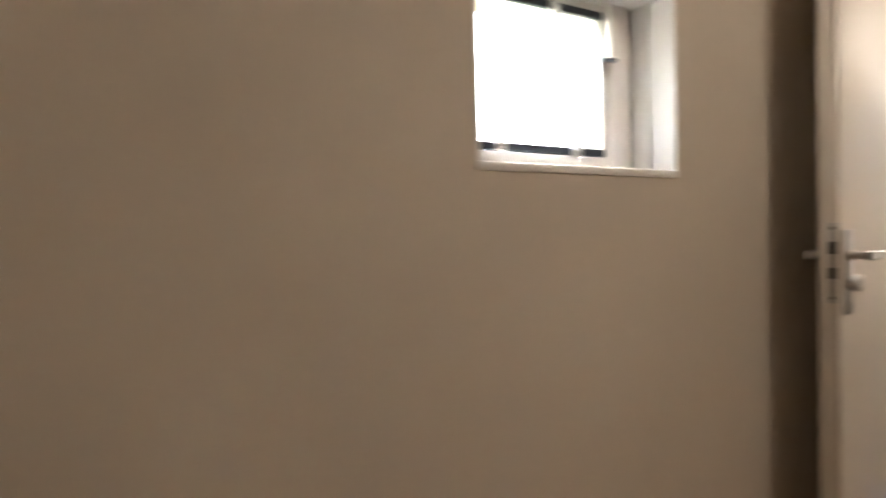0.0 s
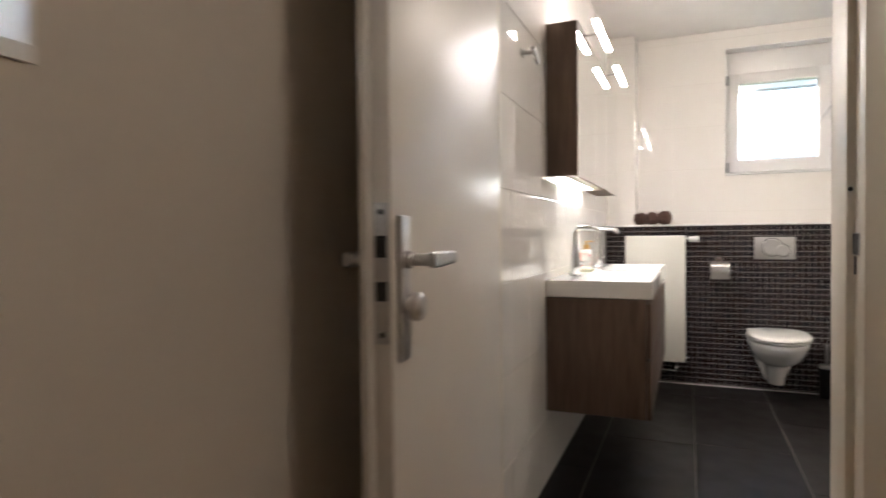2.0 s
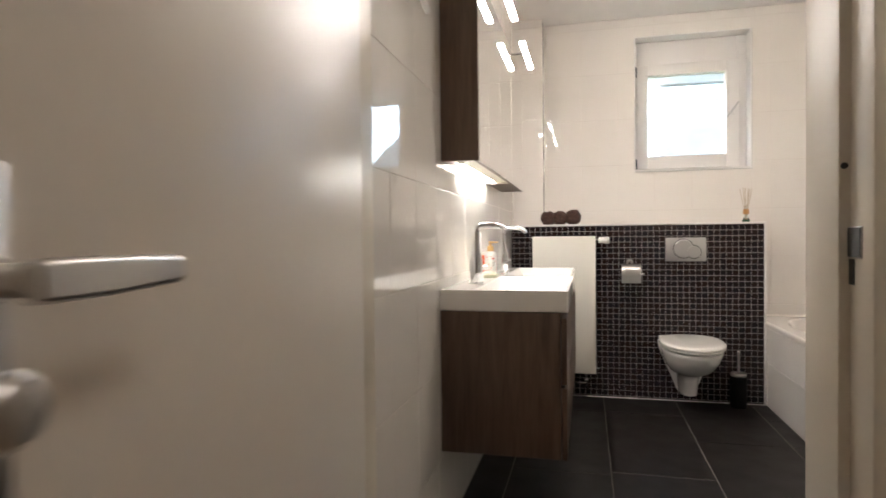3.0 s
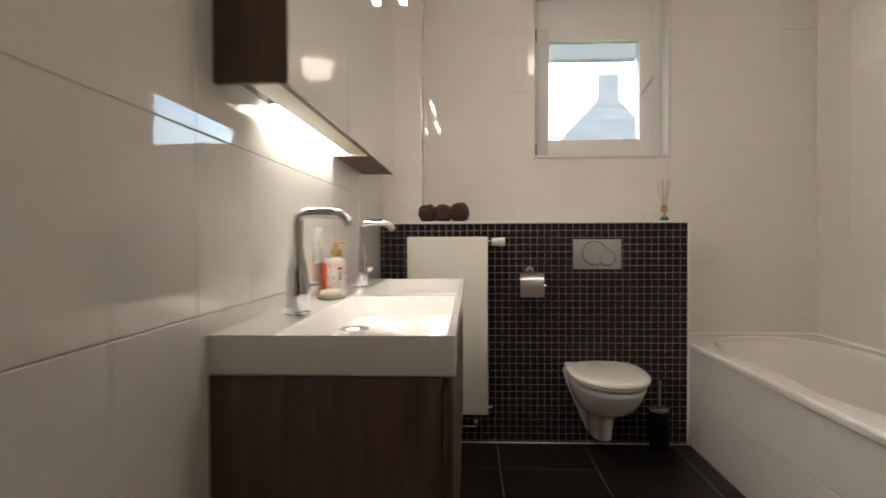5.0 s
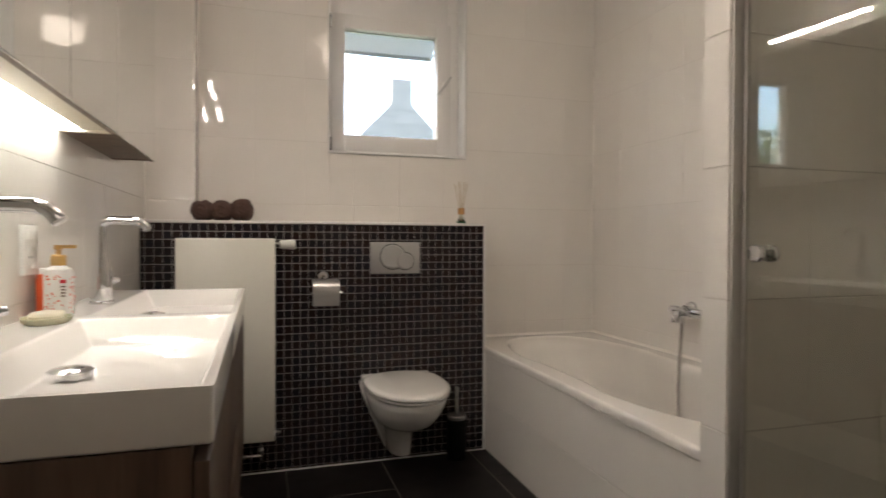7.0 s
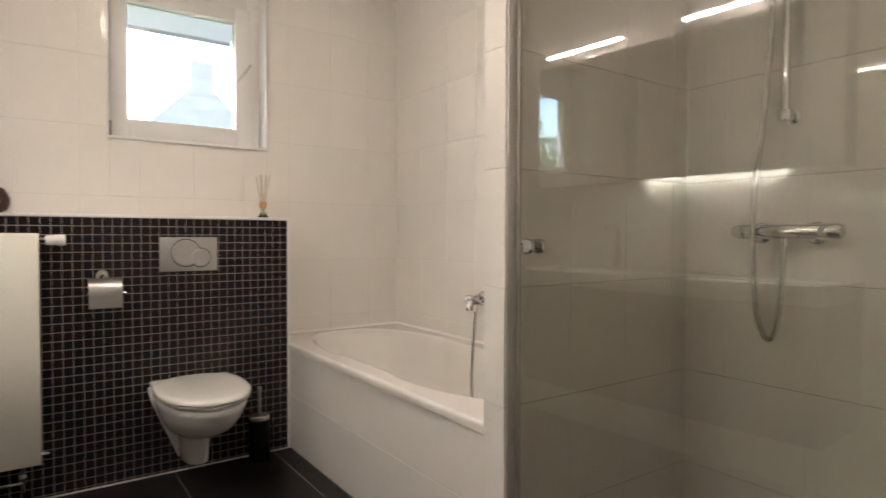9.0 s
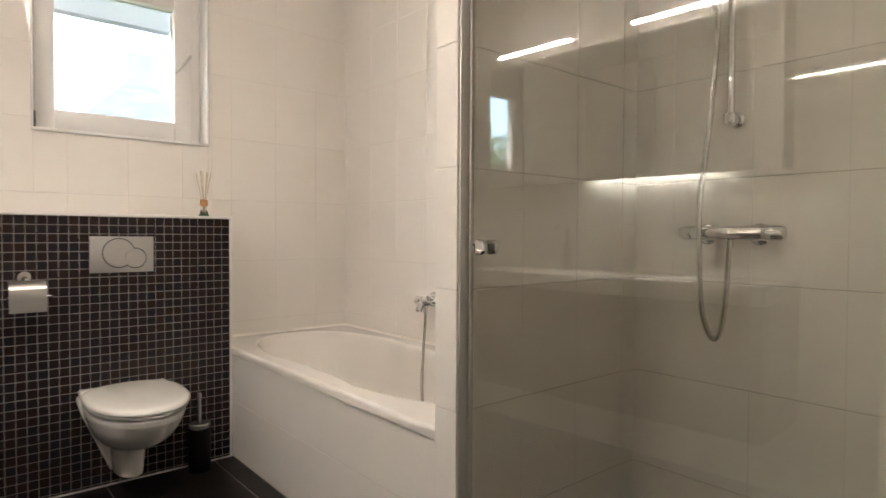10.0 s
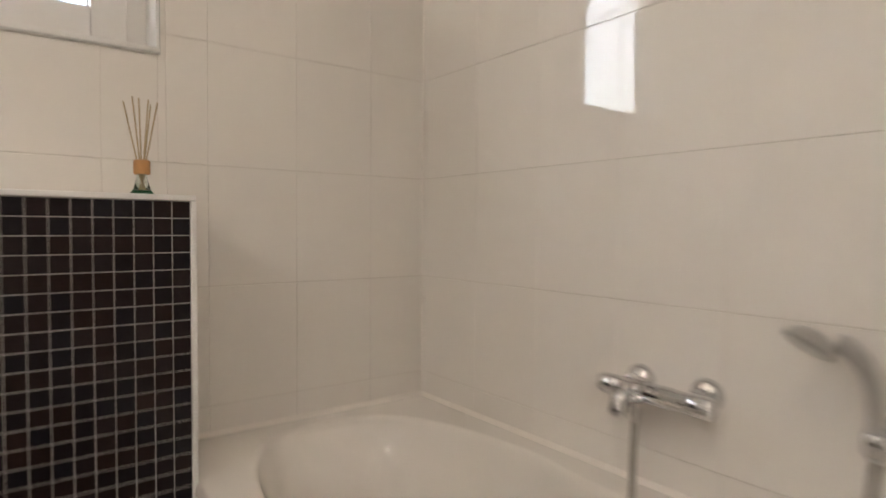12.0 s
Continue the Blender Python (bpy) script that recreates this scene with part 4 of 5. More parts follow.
# ---- things on the ledge ----
def rolled_towel(cx, r, turn, squash):
    """A loosely rolled towel: uneven outline, sagging foot, a fold that shows at its end."""
    bm = bmesh.new()
    n, y0, y1, rows = 72, 0.035, 0.205, 22
    loops = []
    for j in range(rows + 1):
        q = j / rows
        y = y0 + (y1 - y0) * q
        puff = (1 - abs(2 * q - 1) ** 5 * 0.30) if 0 < j < rows else 0.55
        ring = []
        for k in range(n):
            a = 2 * math.pi * k / n
            p = Vector((cx * 9 + 1.3 * math.cos(a), y * 16, 1.3 * math.sin(a) + turn))
            lump = 1 + 0.13 * noise.noise(p) + 0.06 * noise.noise(p * 4.1) + 0.035 * noise.noise(p * 11.0)
            rr = r * puff * lump
            fold = 0.007 * math.exp(-(((a - turn) % 6.283 - 1.4) / 0.16) ** 2)
            z = r * 0.93 + (rr - fold) * math.sin(a) * squash
            ring.append((cx + (rr - fold) * math.cos(a), y, LEDGE + max(z, 0.001 + 0.002 * (1 - puff))))
        loops.append(ring)
    loft(bm, loops, cap_first=True)
    t = thing("rolled_towel", (cx, 0.12, LEDGE), "dark brown rolled towel on the ledge", "towel", group="rolled towels on the ledge")
    part("roll", bm, TOWEL, t, smooth=80)
    sp = []
    for k in range(46):
        a = turn + k * 0.24
        rr = r * 0.10 + r * 0.62 * k / 45 * (1 + 0.12 * math.sin(a * 1.7))
        sp.append((cx + rr * math.cos(a), y0 - 0.002 + 0.006 * (k / 45) ** 2, LEDGE + r * 0.93 + rr * math.sin(a) * 0.9 * squash))
    part("folded_edge", tube(bmesh.new(), sp, [0.0050 + 0.0012 * math.sin(k * 0.9) for k in range(46)], n=8), TOWEL, t)


rolled_towel(0.243, 0.048, 0.3, 1.06)
rolled_towel(0.326, 0.049, 1.9, 1.02)
rolled_towel(0.412, 0.053, 3.2, 0.98)


def reed_diffuser():
    x, y, z = 1.512, 0.165, LEDGE
    t = thing("reed_diffuser", (x, y, z), "small clear glass reed diffuser with green foot and wooden cap", "reed diffuser")
    b = lathe(bmesh.new(), [(0.020, z), (0.0245, z + 0.002), (0.0245, z + 0.010), (0.019, z + 0.016), (0.0135, z + 0.034), (0.0105, z + 0.048), (0.0105, z + 0.056)], (x, y, 0), n=28)
    part("bottle", b, BOTTLE_GLASS, t)
    part("base_liquid", lathe(bmesh.new(), [(0.021, z + 0.002), (0.0225, z + 0.003), (0.0225, z + 0.009), (0.018, z + 0.0135)], (x, y, 0), n=24), surface("green_liquid", (0.02, 0.12, 0.05), 0.2), t)
    part("cap", lathe(bmesh.new(), [(0.0165, z + 0.052), (0.0175, z + 0.054), (0.0175, z + 0.082), (0.016, z + 0.084)], (x, y, 0), n=24), CORK, t, "pale wooden cap")
    for dx, dy, h in ((-0.036, 0.004, 0.214), (-0.02, -0.012, 0.224), (-0.003, 0.01, 0.226), (0.014, -0.006, 0.222), (0.022, 0.012, 0.214), (0.034, -0.002, 0.218)):
        part("reed", tube(bmesh.new(), [(x - dx * 0.12, y - dy * 0.1, z + 0.012), (x + dx, y + dy, z + h)], 0.0017, n=8), REED, t)


reed_diffuser()


# ---- bath ----
def bath():
    t = thing("bathtub", (1.97, -0.65, 0), "white built-in acrylic bathtub with tiled front", "bathtub")
    x0, x1, y0, y1, zr = 1.580, RX - 0.001, PY1 + 0.001, BY - 0.001, 0.527
    n = 96

    def outline(inset, z, waist=0.0):
        cx, cy = (1.652 + 2.306) / 2, (y0 + 0.12 + y1 - 0.075) / 2
        a, b = (2.306 - 1.652) / 2 - inset, (y1 - 0.075 - y0 - 0.12) / 2 - inset
        out = []
        for k in range(n):
            g = 2 * math.pi * k / n
            c, s = math.cos(g), math.sin(g)
            u, v = math.copysign(abs(c) ** 0.7, c), math.copysign(abs(s) ** 0.7, s)
            px, py = cx + a * u, cy + b * v
            # arm rests swell inwards at the middle of the long sides
            m = math.exp(-((py - (cy - 0.02)) / 0.27) ** 6) if abs(py - cy) < 0.6 else 0
            px -= waist * m * u
            # the backrest at the window end slopes
            if v > 0:
                deep = max(0.0, zr - 0.02 - z)
                py -= (0.10 * (1 - math.exp(-deep / 0.11)) + 0.15 * deep) * v * v
            out.append((px, py, z))
        return out
    bm = bmesh.new()
    rim = []
    for k in range(n):
        g = 2 * math.pi * k / n
        c, s = math.cos(g), math.sin(g)
        q = max(abs(c), abs(s))
        rim.append(((x0 + x1) / 2 + (x1 - x0) / 2 * c / q, (y0 + y1) / 2 + (y1 - y0) / 2 * s / q))
    loops = []
    for ins, z in ((0.0, zr - 0.030), (0.0, zr - 0.014), (0.0012, zr - 0.008), (0.0045, zr - 0.003), (0.009, zr - 0.0006), (0.013, zr), (0.018, zr)):
        loops.append([(min(max(px, x0 + ins), x1 - ins), min(max(py, y0 + ins), y1 - ins), z) for px, py in rim])
    loops += [outline(-0.016, zr, 0.03), outline(-0.010, zr, 0.03), outline(-0.004, zr - 0.0015, 0.032), outline(0.002, zr - 0.006, 0.035), outline(0.006, zr - 0.013, 0.037), outline(0.010, zr - 0.024, 0.038), outline(0.016, zr - 0.042, 0.036), outline(0.020, zr - 0.06, 0.034), outline(0.026, zr - 0.09, 0.029), outline(0.033, zr - 0.135, 0.023),
              outline(0.045, zr - 0.22, 0.015), outline(0.070, zr - 0.36, 0.0), outline(0.11, zr - 0.40, 0.0), outline(0.2, zr - 0.415, 0.0)]
    loft(bm, loops)
    part("tub", bm, ACRYLIC, t, smooth=55)
    part("panel_core", bx(1.5918, 1.61, y0, 0.0, 0, zr - 0.0305), GROUT, t)
    part("waste", lathe(bmesh.new(), [(0.034, zr - 0.413), (0.034, zr - 0.409), (0.02, zr - 0.407)], (1.98, -0.75, 0), n=26), CHROME, t)
    w = 0.011
    part("sealant", loft(bmesh.new(), [[(px, y1 + 0.0005, zr - 0.002), (px, y1 - w, zr - 0.001), (px, y1 - w * 0.55, zr + 0.004), (px, y1 + 0.0005, zr + w)] for px in (x0 + 0.012, x1)], cap_first=True), SEALANT, t)
    part("sealant", loft(bmesh.new(), [[(x1 + 0.0005, py, zr - 0.002), (x1 - w, py, zr - 0.001), (x1 - w * 0.55, py, zr + 0.004), (x1 + 0.0005, py, zr + w)] for py in (y0, y1)], cap_first=True), SEALANT, t)
    return t


bathtub = bath()


def bath_mixer():
    t = thing("bath_mixer", (2.34, -0.64, 0.757), "chrome bath mixer tap on the tiled wall", "bath tap")
    z = 0.748
    for y in (-0.570, -0.722):
        part("rosette", lathe(bmesh.new(), [(0.033, 0.0), (0.033, -0.006), (0.026, -0.020), (0.016, -0.026), (0.014, -0.05)], (RX, y, 0.757), axis="x", n=32), CHROME, t)
    body = lathe(bmesh.new(), [(0.016, -0.765), (0.0205, -0.758), (0.0205, -0.69), (0.0225, -0.685), (0.0225, -0.60), (0.0205, -0.595), (0.0205, -0.560)], (2.308, 0, z), axis="y", n=28)
    part("body", body, CHROME, t)
    part("flow_grip", lathe(bmesh.new(), [(0.0205, -0.5595), (0.0225, -0.556), (0.0225, -0.520), (0.019, -0.512)], (2.308, 0, z), axis="y", n=24), CHROME, t)
    part("temperature_grip", lathe(bmesh.new(), [(0.0215, -0.764), (0.0232, -0.760), (0.0232, -0.722), (0.0215, -0.718)], (2.308, 0, z), axis="y", n=22), CHROME, t)
    sp = smooth_path([(2.308, -0.585, z - 0.004), (2.290, -0.585, z - 0.008), (2.274, -0.586, z - 0.018), (2.266, -0.586, z - 0.032), (2.265, -0.586, z - 0.046)], 5)
    part("spout", tube(bmesh.new(), sp, [0.0205] * 12 + [0.018] * 9, n=18), CHROME, t)
    part("diverter", lathe(bmesh.new(), [(0.010, z + 0.02), (0.010, z + 0.032), (0.013, z + 0.034), (0.013, z + 0.042)], (2.285, -0.634, -0.008), n=18), CHROME, t)
    part("hose_outlet", lathe(bmesh.new(), [(0.0105, z - 0.055), (0.0105, z - 0.018), (0.013, z - 0.014)], (2.280, -0.618, 0), n=18), CHROME, t)


def hand_shower():
    t = thing("hand_shower", (2.30, -1.01, 0.755), "chrome hand shower hanging in its wall holder", "hand shower")
    part("holder_rosette", lathe(bmesh.new(), [(0.028, 0), (0.028, -0.008), (0.020, -0.016), (0.012, -0.03), (0.012, -0.05)], (RX, -1.020, 0.757), axis="x", n=28), CHROME, t)
    x, y = 2.305, -1.026
    part("holder", lathe(bmesh.new(), [(0.016, 0.742), (0.0185, 0.746), (0.0185, 0.774), (0.016, 0.778)], (x, y, 0), n=22), CHROME, t)
    sp = smooth_path([(x, y, 0.735), (x, y + 0.002, 0.80), (x - 0.002, y + 0.008, 0.850), (x - 0.006, y + 0.022, 0.884), (x - 0.011, y + 0.040, 0.904), (x - 0.016, y + 0.054, 0.912)], 6)
    part("grip", tube(bmesh.new(), sp, [0.011 + 0.0065 * (i / 30) for i in range(31)], n=18), SATIN, t)
    tilt = Matrix.Translation((x - 0.026, y + 0.086, 0.908)) @ Matrix.Rotation(radians(24), 4, "X") @ Matrix.Rotation(radians(26), 4, "Y")
    hd = lathe(bmesh.new(), [(0.012, 0.019), (0.026, 0.014), (0.036, 0.004), (0.040, -0.006), (0.037, -0.012)], (0, 0, 0), n=32)
    hd.transform(tilt)
    part("head", hd, SATIN, t, "round shower head facing down")
    fc = lathe(bmesh.new(), [(0.034, -0.0122), (0.030, -0.015), (0.01, -0.016)], (0, 0, 0), n=32)
    fc.transform(tilt)
    part("spray_face", fc, WHITE_PLASTIC, t)
    ho = resample(smooth_path([(2.280, -0.618, 0.695), (2.274, -0.619, 0.62), (2.252, -0.634, 0.50), (2.226, -0.660, 0.34), (2.205, -0.72, 0.20), (2.20, -0.82, 0.16), (2.205, -0.92, 0.25), (2.235, -0.99, 0.44), (2.285, -1.018, 0.62), (x, y, 0.74)], 16), 0.004)
    part("hose", tube(bmesh.new(), ho, 0.0068, n=10, ribs=0.08), HOSE, t, "ribbed metal hose looping into the bath")


bath_mixer()
hand_shower()


# ---- shower ----
def shower_screen():
    t = thing("shower_door", (1.59, -2.2, 0), "clear grey glass shower door with chrome edge and knob", "shower door")
    x, y = 1.588, -1.680
    ajar = Matrix.Translation((x, y, 0)) @ Matrix.Rotation(radians(2.3), 4, "Z")

    def hung(name, bm, mat, label="", smooth=35):
        bm.transform(ajar)
        return part(name, bm, mat, t, label, smooth)
    L = EY + 0.026 - y
    hung("glass_panel", bx(-0.003, 0.003, L, -0.004, 0.014, 2.06, bevel=0.0008, seg=1), SHOWER_GLASS, smooth=0)
    hung("magnet_strip", bx(-0.006, 0.006, -0.004, 0.004, 0.010, 2.06, bevel=0.002), PROFILE)
    hung("bottom_strip", bx(-0.005, 0.005, L, -0.004, 0.003, 0.0138, bevel=0.002), ALU)
    pr = box(bmesh.new(), PX + 0.004, x + 0.012, -1.675, PY0 - 0.0008, 0.0, 2.06, bevel=0.003)
    part("wall_profile", pr, PROFILE, t, "dull grey metal wall profile")
    part("hinge_profile", bx(x + 0.035, x + 0.068, EY + 0.0005, EY + 0.025, 0, 2.06, bevel=0.003), ALU, t)
    for s in (1, -1):
        k = lathe(bmesh.new(), [(0.010, s * 0.0032), (0.010, s * 0.010), (0.019, s * 0.013), (0.0205, s * 0.018), (0.0205, s * 0.026), (0.018, s * 0.030), (0.006, s * 0.031)], (0, -0.052, 1.037), axis="x", n=30)
        hung("knob", k, CHROME, "polished round knob")


def shower_mixer():
    t = thing("shower_mixer", (2.33, -1.985, 1.08), "chrome bar shower thermostat on the tiled wall", "shower tap")
    z, x = 1.078, 2.325
    for y in (-1.925, -2.080):
        part("rosette", lathe(bmesh.new(), [(0.032, 0.0), (0.032, -0.008), (0.024, -0.018), (0.015, -0.022), (0.015, -0.04)], (RX, y, z - 0.004), axis="x", n=30), CHROME, t)
    part("bar", lathe(bmesh.new(), [(0.0205, -2.105), (0.0215, -2.10), (0.0215, -1.905), (0.0205, -1.90)], (x, 0, z), axis="y", n=30), CHROME, t)
    part("flow_grip", lathe(bmesh.new(), [(0.021, -1.8995), (0.0225, -1.896), (0.0225, -1.875), (0.019, -1.87), (0.014, -1.857), (0.010, -1.855)], (x, 0, z), axis="y", n=24), CHROME, t)
    part("temperature_grip", lathe(bmesh.new(), [(0.021, -2.1055), (0.0225, -2.109), (0.0225, -2.155), (0.019, -2.162)], (x, 0, z), axis="y", n=24), CHROME, t)
    part("hose_outlet", lathe(bmesh.new(), [(0.012, z - 0.045), (0.012, z - 0.022), (0.014, z - 0.018)], (x, -2.010, 0), n=18), CHROME, t)


def shower_rail():
    t = thing("shower_rail", (2.33, -1.985, 1.42), "chrome shower rail with hand shower and metal hose", "shower set")
    y, x = -2.010, 2.322
    part("rail", tube(bmesh.new(), [(x, y, 1.405), (x, y, 2.02)], 0.0105, n=20), CHROME, t)
    for z in (1.415, 2.01):
        part("bracket", lathe(bmesh.new(), [(0.022, 0), (0.022, -0.008), (0.014, -0.014), (0.014, -0.05)], (RX, y, z), axis="x", n=26), CHROME, t)
        part("rail_end", lathe(bmesh.new(), [(0.018, z - 0.016), (0.0205, z - 0.012), (0.0205, z + 0.012), (0.018, z + 0.016)], (x, y, 0), n=24), CHROME, t)
    part("slider", lathe(bmesh.new(), [(0.018, 1.762), (0.020, 1.766), (0.020, 1.80), (0.018, 1.804)], (x, y, 0), n=22), CHROME, t)
    part("holder", tube(bmesh.new(), [(x, y, 1.785), (x - 0.02, y + 0.035, 1.785), (x - 0.022, y + 0.045, 1.79)], 0.013), CHROME, t)
    sp = smooth_path([(x - 0.012, y + 0.040, 1.74), (x - 0.022, y + 0.045, 1.80), (x - 0.05, y + 0.05, 1.88), (x - 0.09, y + 0.055, 1.93)], 6)
    part("grip", tube(bmesh.new(), sp, 0.013, n=16), CHROME, t)
    hd = lathe(bmesh.new(), [(0.014, 0.02), (0.036, 0.012), (0.046, 0.0), (0.046, -0.008), (0.04, -0.013)], (0, 0, 0), n=30)
    hd.transform(Matrix.Translation((x - 0.12, y + 0.06, 1.935)) @ Matrix.Rotation(radians(35), 4, "Y"))
    part("head", hd, CHROME, t)
    ho = resample(smooth_path([(x - 0.012, y + 0.036, 1.745), (x - 0.008, y + 0.042, 1.62), (x - 0.014, y + 0.056, 1.40), (x - 0.028, y + 0.074, 1.18), (x - 0.024, y + 0.076, 0.98), (x - 0.016, y + 0.070, 0.84), (x - 0.008, y + 0.046, 0.762),
                               (x - 0.004, y + 0.022, 0.775), (x, y + 0.008, 0.86), (x, y + 0.001, 0.98), (x, y, 1.036)], 18), 0.0045)
    part("hose", tube(bmesh.new(), ho, 0.0078, n=10, ribs=0.09), HOSE, t, "ribbed metal shower hose")


shower_screen()
shower_mixer()
shower_rail()


# ---- ceiling lamps ----
def ceiling_lamp(loc, glow, label):
    x, y, z = loc
    t = thing("ceiling_lamp", loc, label, "ceiling lamp")
    part("base", lathe(bmesh.new(), [(0.105, z - 0.0005), (0.11, z - 0.006), (0.11, z - 0.018), (0.103, z - 0.022)], (x, y, 0), n=40), WHITE_PLASTIC, t)
    part("shade", lathe(bmesh.new(), [(0.112, z - 0.0225), (0.124, z - 0.03), (0.127, z - 0.05), (0.127, z - 0.12), (0.121, z - 0.142), (0.10, z - 0.155), (0.02, z - 0.16)], (x, y, 0), n=40), glow, t, "warm glowing opal glass drum shade")


ceiling_lamp((1.08, -1.30, CZ), CEIL_GLOW, "round warm ceiling lamp on the bathroom ceiling")
# Unseen fill lamp, set here so the door shades the wall behind it.
ceiling_lamp((1.35, -4.05, CZ + 0.08), HALL_FILL_GLOW, "unseen round warm ceiling lamp placed to light the hall")


# ---- outside ----
structure("ground", bx(-200, 200, -200, 300, -3.3, -3.1), GRASS, "grassy ground far below the windows", "ground")


def neighbour_house():
    cx, y0, y1 = 5.12, 17.0, 27.0
    t = thing("house", (cx, 22.0, -3.1), "pale brick house gable rising into a chimney", "house")
    half = [(5.6, -3.1), (5.6, 0.3), (3.4, 2.56), (1.22, 4.80), (0.52, 5.51), (0.40, 5.64), (0.345, 5.76), (0.34, 6.55)]
    prof = half + [(-a, z) for a, z in reversed(half)]
    part("gable_wall", loft(bmesh.new(), [[(cx + px, y, pz) for px, pz in prof] for y in (y0, y0 + 0.35)], cap_first=True), BRICK, t, smooth=0)
    for s in (1, -1):
        r = loft(bmesh.new(), [[(cx + s * px, y, pz) for px, pz in ((0.0, 5.1), (0.0, 5.28), (5.9, 0.05), (5.9, -0.12))] for y in (y0 + 0.35, y1)], cap_first=True)
        part("roof", r, SLATE, t, smooth=0)
    part("wall", bx(cx - 5.4, cx + 5.4, y0 + 0.36, y1 - 0.2, -3.1, 0.0), BRICK, t, smooth=0)


def tree(x, y, base, height, seed):
    rnd = random.Random(seed)
    t = thing("tree", (x, y, base), "leafy green tree beside the house", "tree")
    trunk = bmesh.new()
    tube(trunk, smooth_path([(x, y, base), (x + 0.1, y, base + height * 0.25), (x - 0.05, y + 0.1, base + height * 0.5), (x, y, base + height * 0.85)], 5), [0.24 - 0.013 * i for i in range(16)], n=10)
    for k in range(9):
        a, h = rnd.uniform(0, 6.28), base + height * rnd.uniform(0.35, 0.75)
        l = height * rnd.uniform(0.16, 0.28)
        tube(trunk, [(x, y, h), (x + 0.6 * l * math.cos(a), y + 0.6 * l * math.sin(a), h + 0.35 * l), (x + l * math.cos(a), y + l * math.sin(a), h + 0.8 * l)], [0.09, 0.055, 0.02], n=7)
    part("trunk", trunk, BARK, t)
    v, f = [], []
    clumps = []
    for k in range(46):
        a, e = rnd.uniform(0, 6.28), rnd.uniform(-0.5, 1.0)
        r = height * 0.29 * rnd.uniform(0.45, 1.0)
        clumps.append((x + r * math.cos(a) * math.cos(e), y + r * math.sin(a) * math.cos(e), base + height * 0.66 + height * 0.34 * math.sin(e) * rnd.uniform(0.6, 1.0)))
    for c in clumps:
        for k in range(70):
            p = Vector(c) + Vector((rnd.gauss(0, 1), rnd.gauss(0, 1), rnd.gauss(0, 0.8))) * height * 0.055
            q = Euler((rnd.uniform(0, 6.28), rnd.uniform(0, 6.28), rnd.uniform(0, 6.28))).to_matrix()
            w = rnd.uniform(0.07, 0.14)
            b = len(v)
            v += [tuple(p + q @ Vector(d)) for d in ((-w, 0, 0), (0, -w * 0.5, 0.02), (w, 0, 0), (0, w * 0.5, 0.02))]
            f.append((b, b + 1, b + 2, b + 3))
    me = bpy.data.meshes.new("crown")
    me.from_pydata(v, [], f)
    me.materials.append(LEAF)
    crown = new("crown", me)
    crown.parent = t
    crown.matrix_parent_inverse = Matrix.Translation(-t.location)
    tagged(crown, "loose crown of small green leaves", kind="stuff")


tree(12.4, 10.6, -3.1, 8.0, 3)
tree(16.5, 9.0, -3.1, 7.6, 8)
neighbour_house()


# ---- tiles, last ----
_tile_cache = {}


def tile_mesh(w, h, depth, mat, cham=0.0011):
    """One glazed piece, centred, facing +z in its own axes, with eased front edges."""
    key = (round(w, 3), round(h, 3), mat.name, depth)
    if key not in _tile_cache:
        a, b = w / 2, h / 2
        v, f = [], []
        for s, z in ((0, -depth), (0, -cham * 0.6), (cham, 0)):
            v += [(-a + s, -b + s, z), (a - s, -b + s, z), (a - s, b - s, z), (-a + s, b - s, z)]
        for k in range(2):
            for i in range(4):
                f.append((4 * k + i, 4 * k + (i + 1) % 4, 4 * k + 4 + (i + 1) % 4, 4 * k + 4 + i))
        f.append((8, 9, 10, 11))
        me = bpy.data.meshes.new("tile")
        me.from_pydata(v, [], f)
        me.materials.append(mat)
        _tile_cache[key] = me
    return _tile_cache[key]


def cut(rects, hole):
    out = []
    hu0, hu1, hv0, hv1 = hole
    for u0, u1, v0, v1 in rects:
        if u1 <= hu0 or u0 >= hu1 or v1 <= hv0 or v0 >= hv1:
            out.append((u0, u1, v0, v1))
            continue
        out += [(u0, min(u1, hu0), v0, v1), (max(u0, hu1), u1, v0, v1),
                (max(u0, hu0), min(u1, hu1), v0, min(v1, hv0)), (max(u0, hu0), min(u1, hu1), max(v0, hv1), v1)]
    return [r for r in out if r[1] - r[0] > 0.006 and r[3] - r[2] > 0.006]


def lines(start, pitch, lo, hi):
    k0 = math.ceil((lo - start) / pitch + 1e-6)
    out = [lo]
    while start + k0 * pitch < hi - 1e-6:
        if start + k0 * pitch - lo > 0.004:
            out.append(start + k0 * pitch)
        k0 += 1
    return [*out, hi]


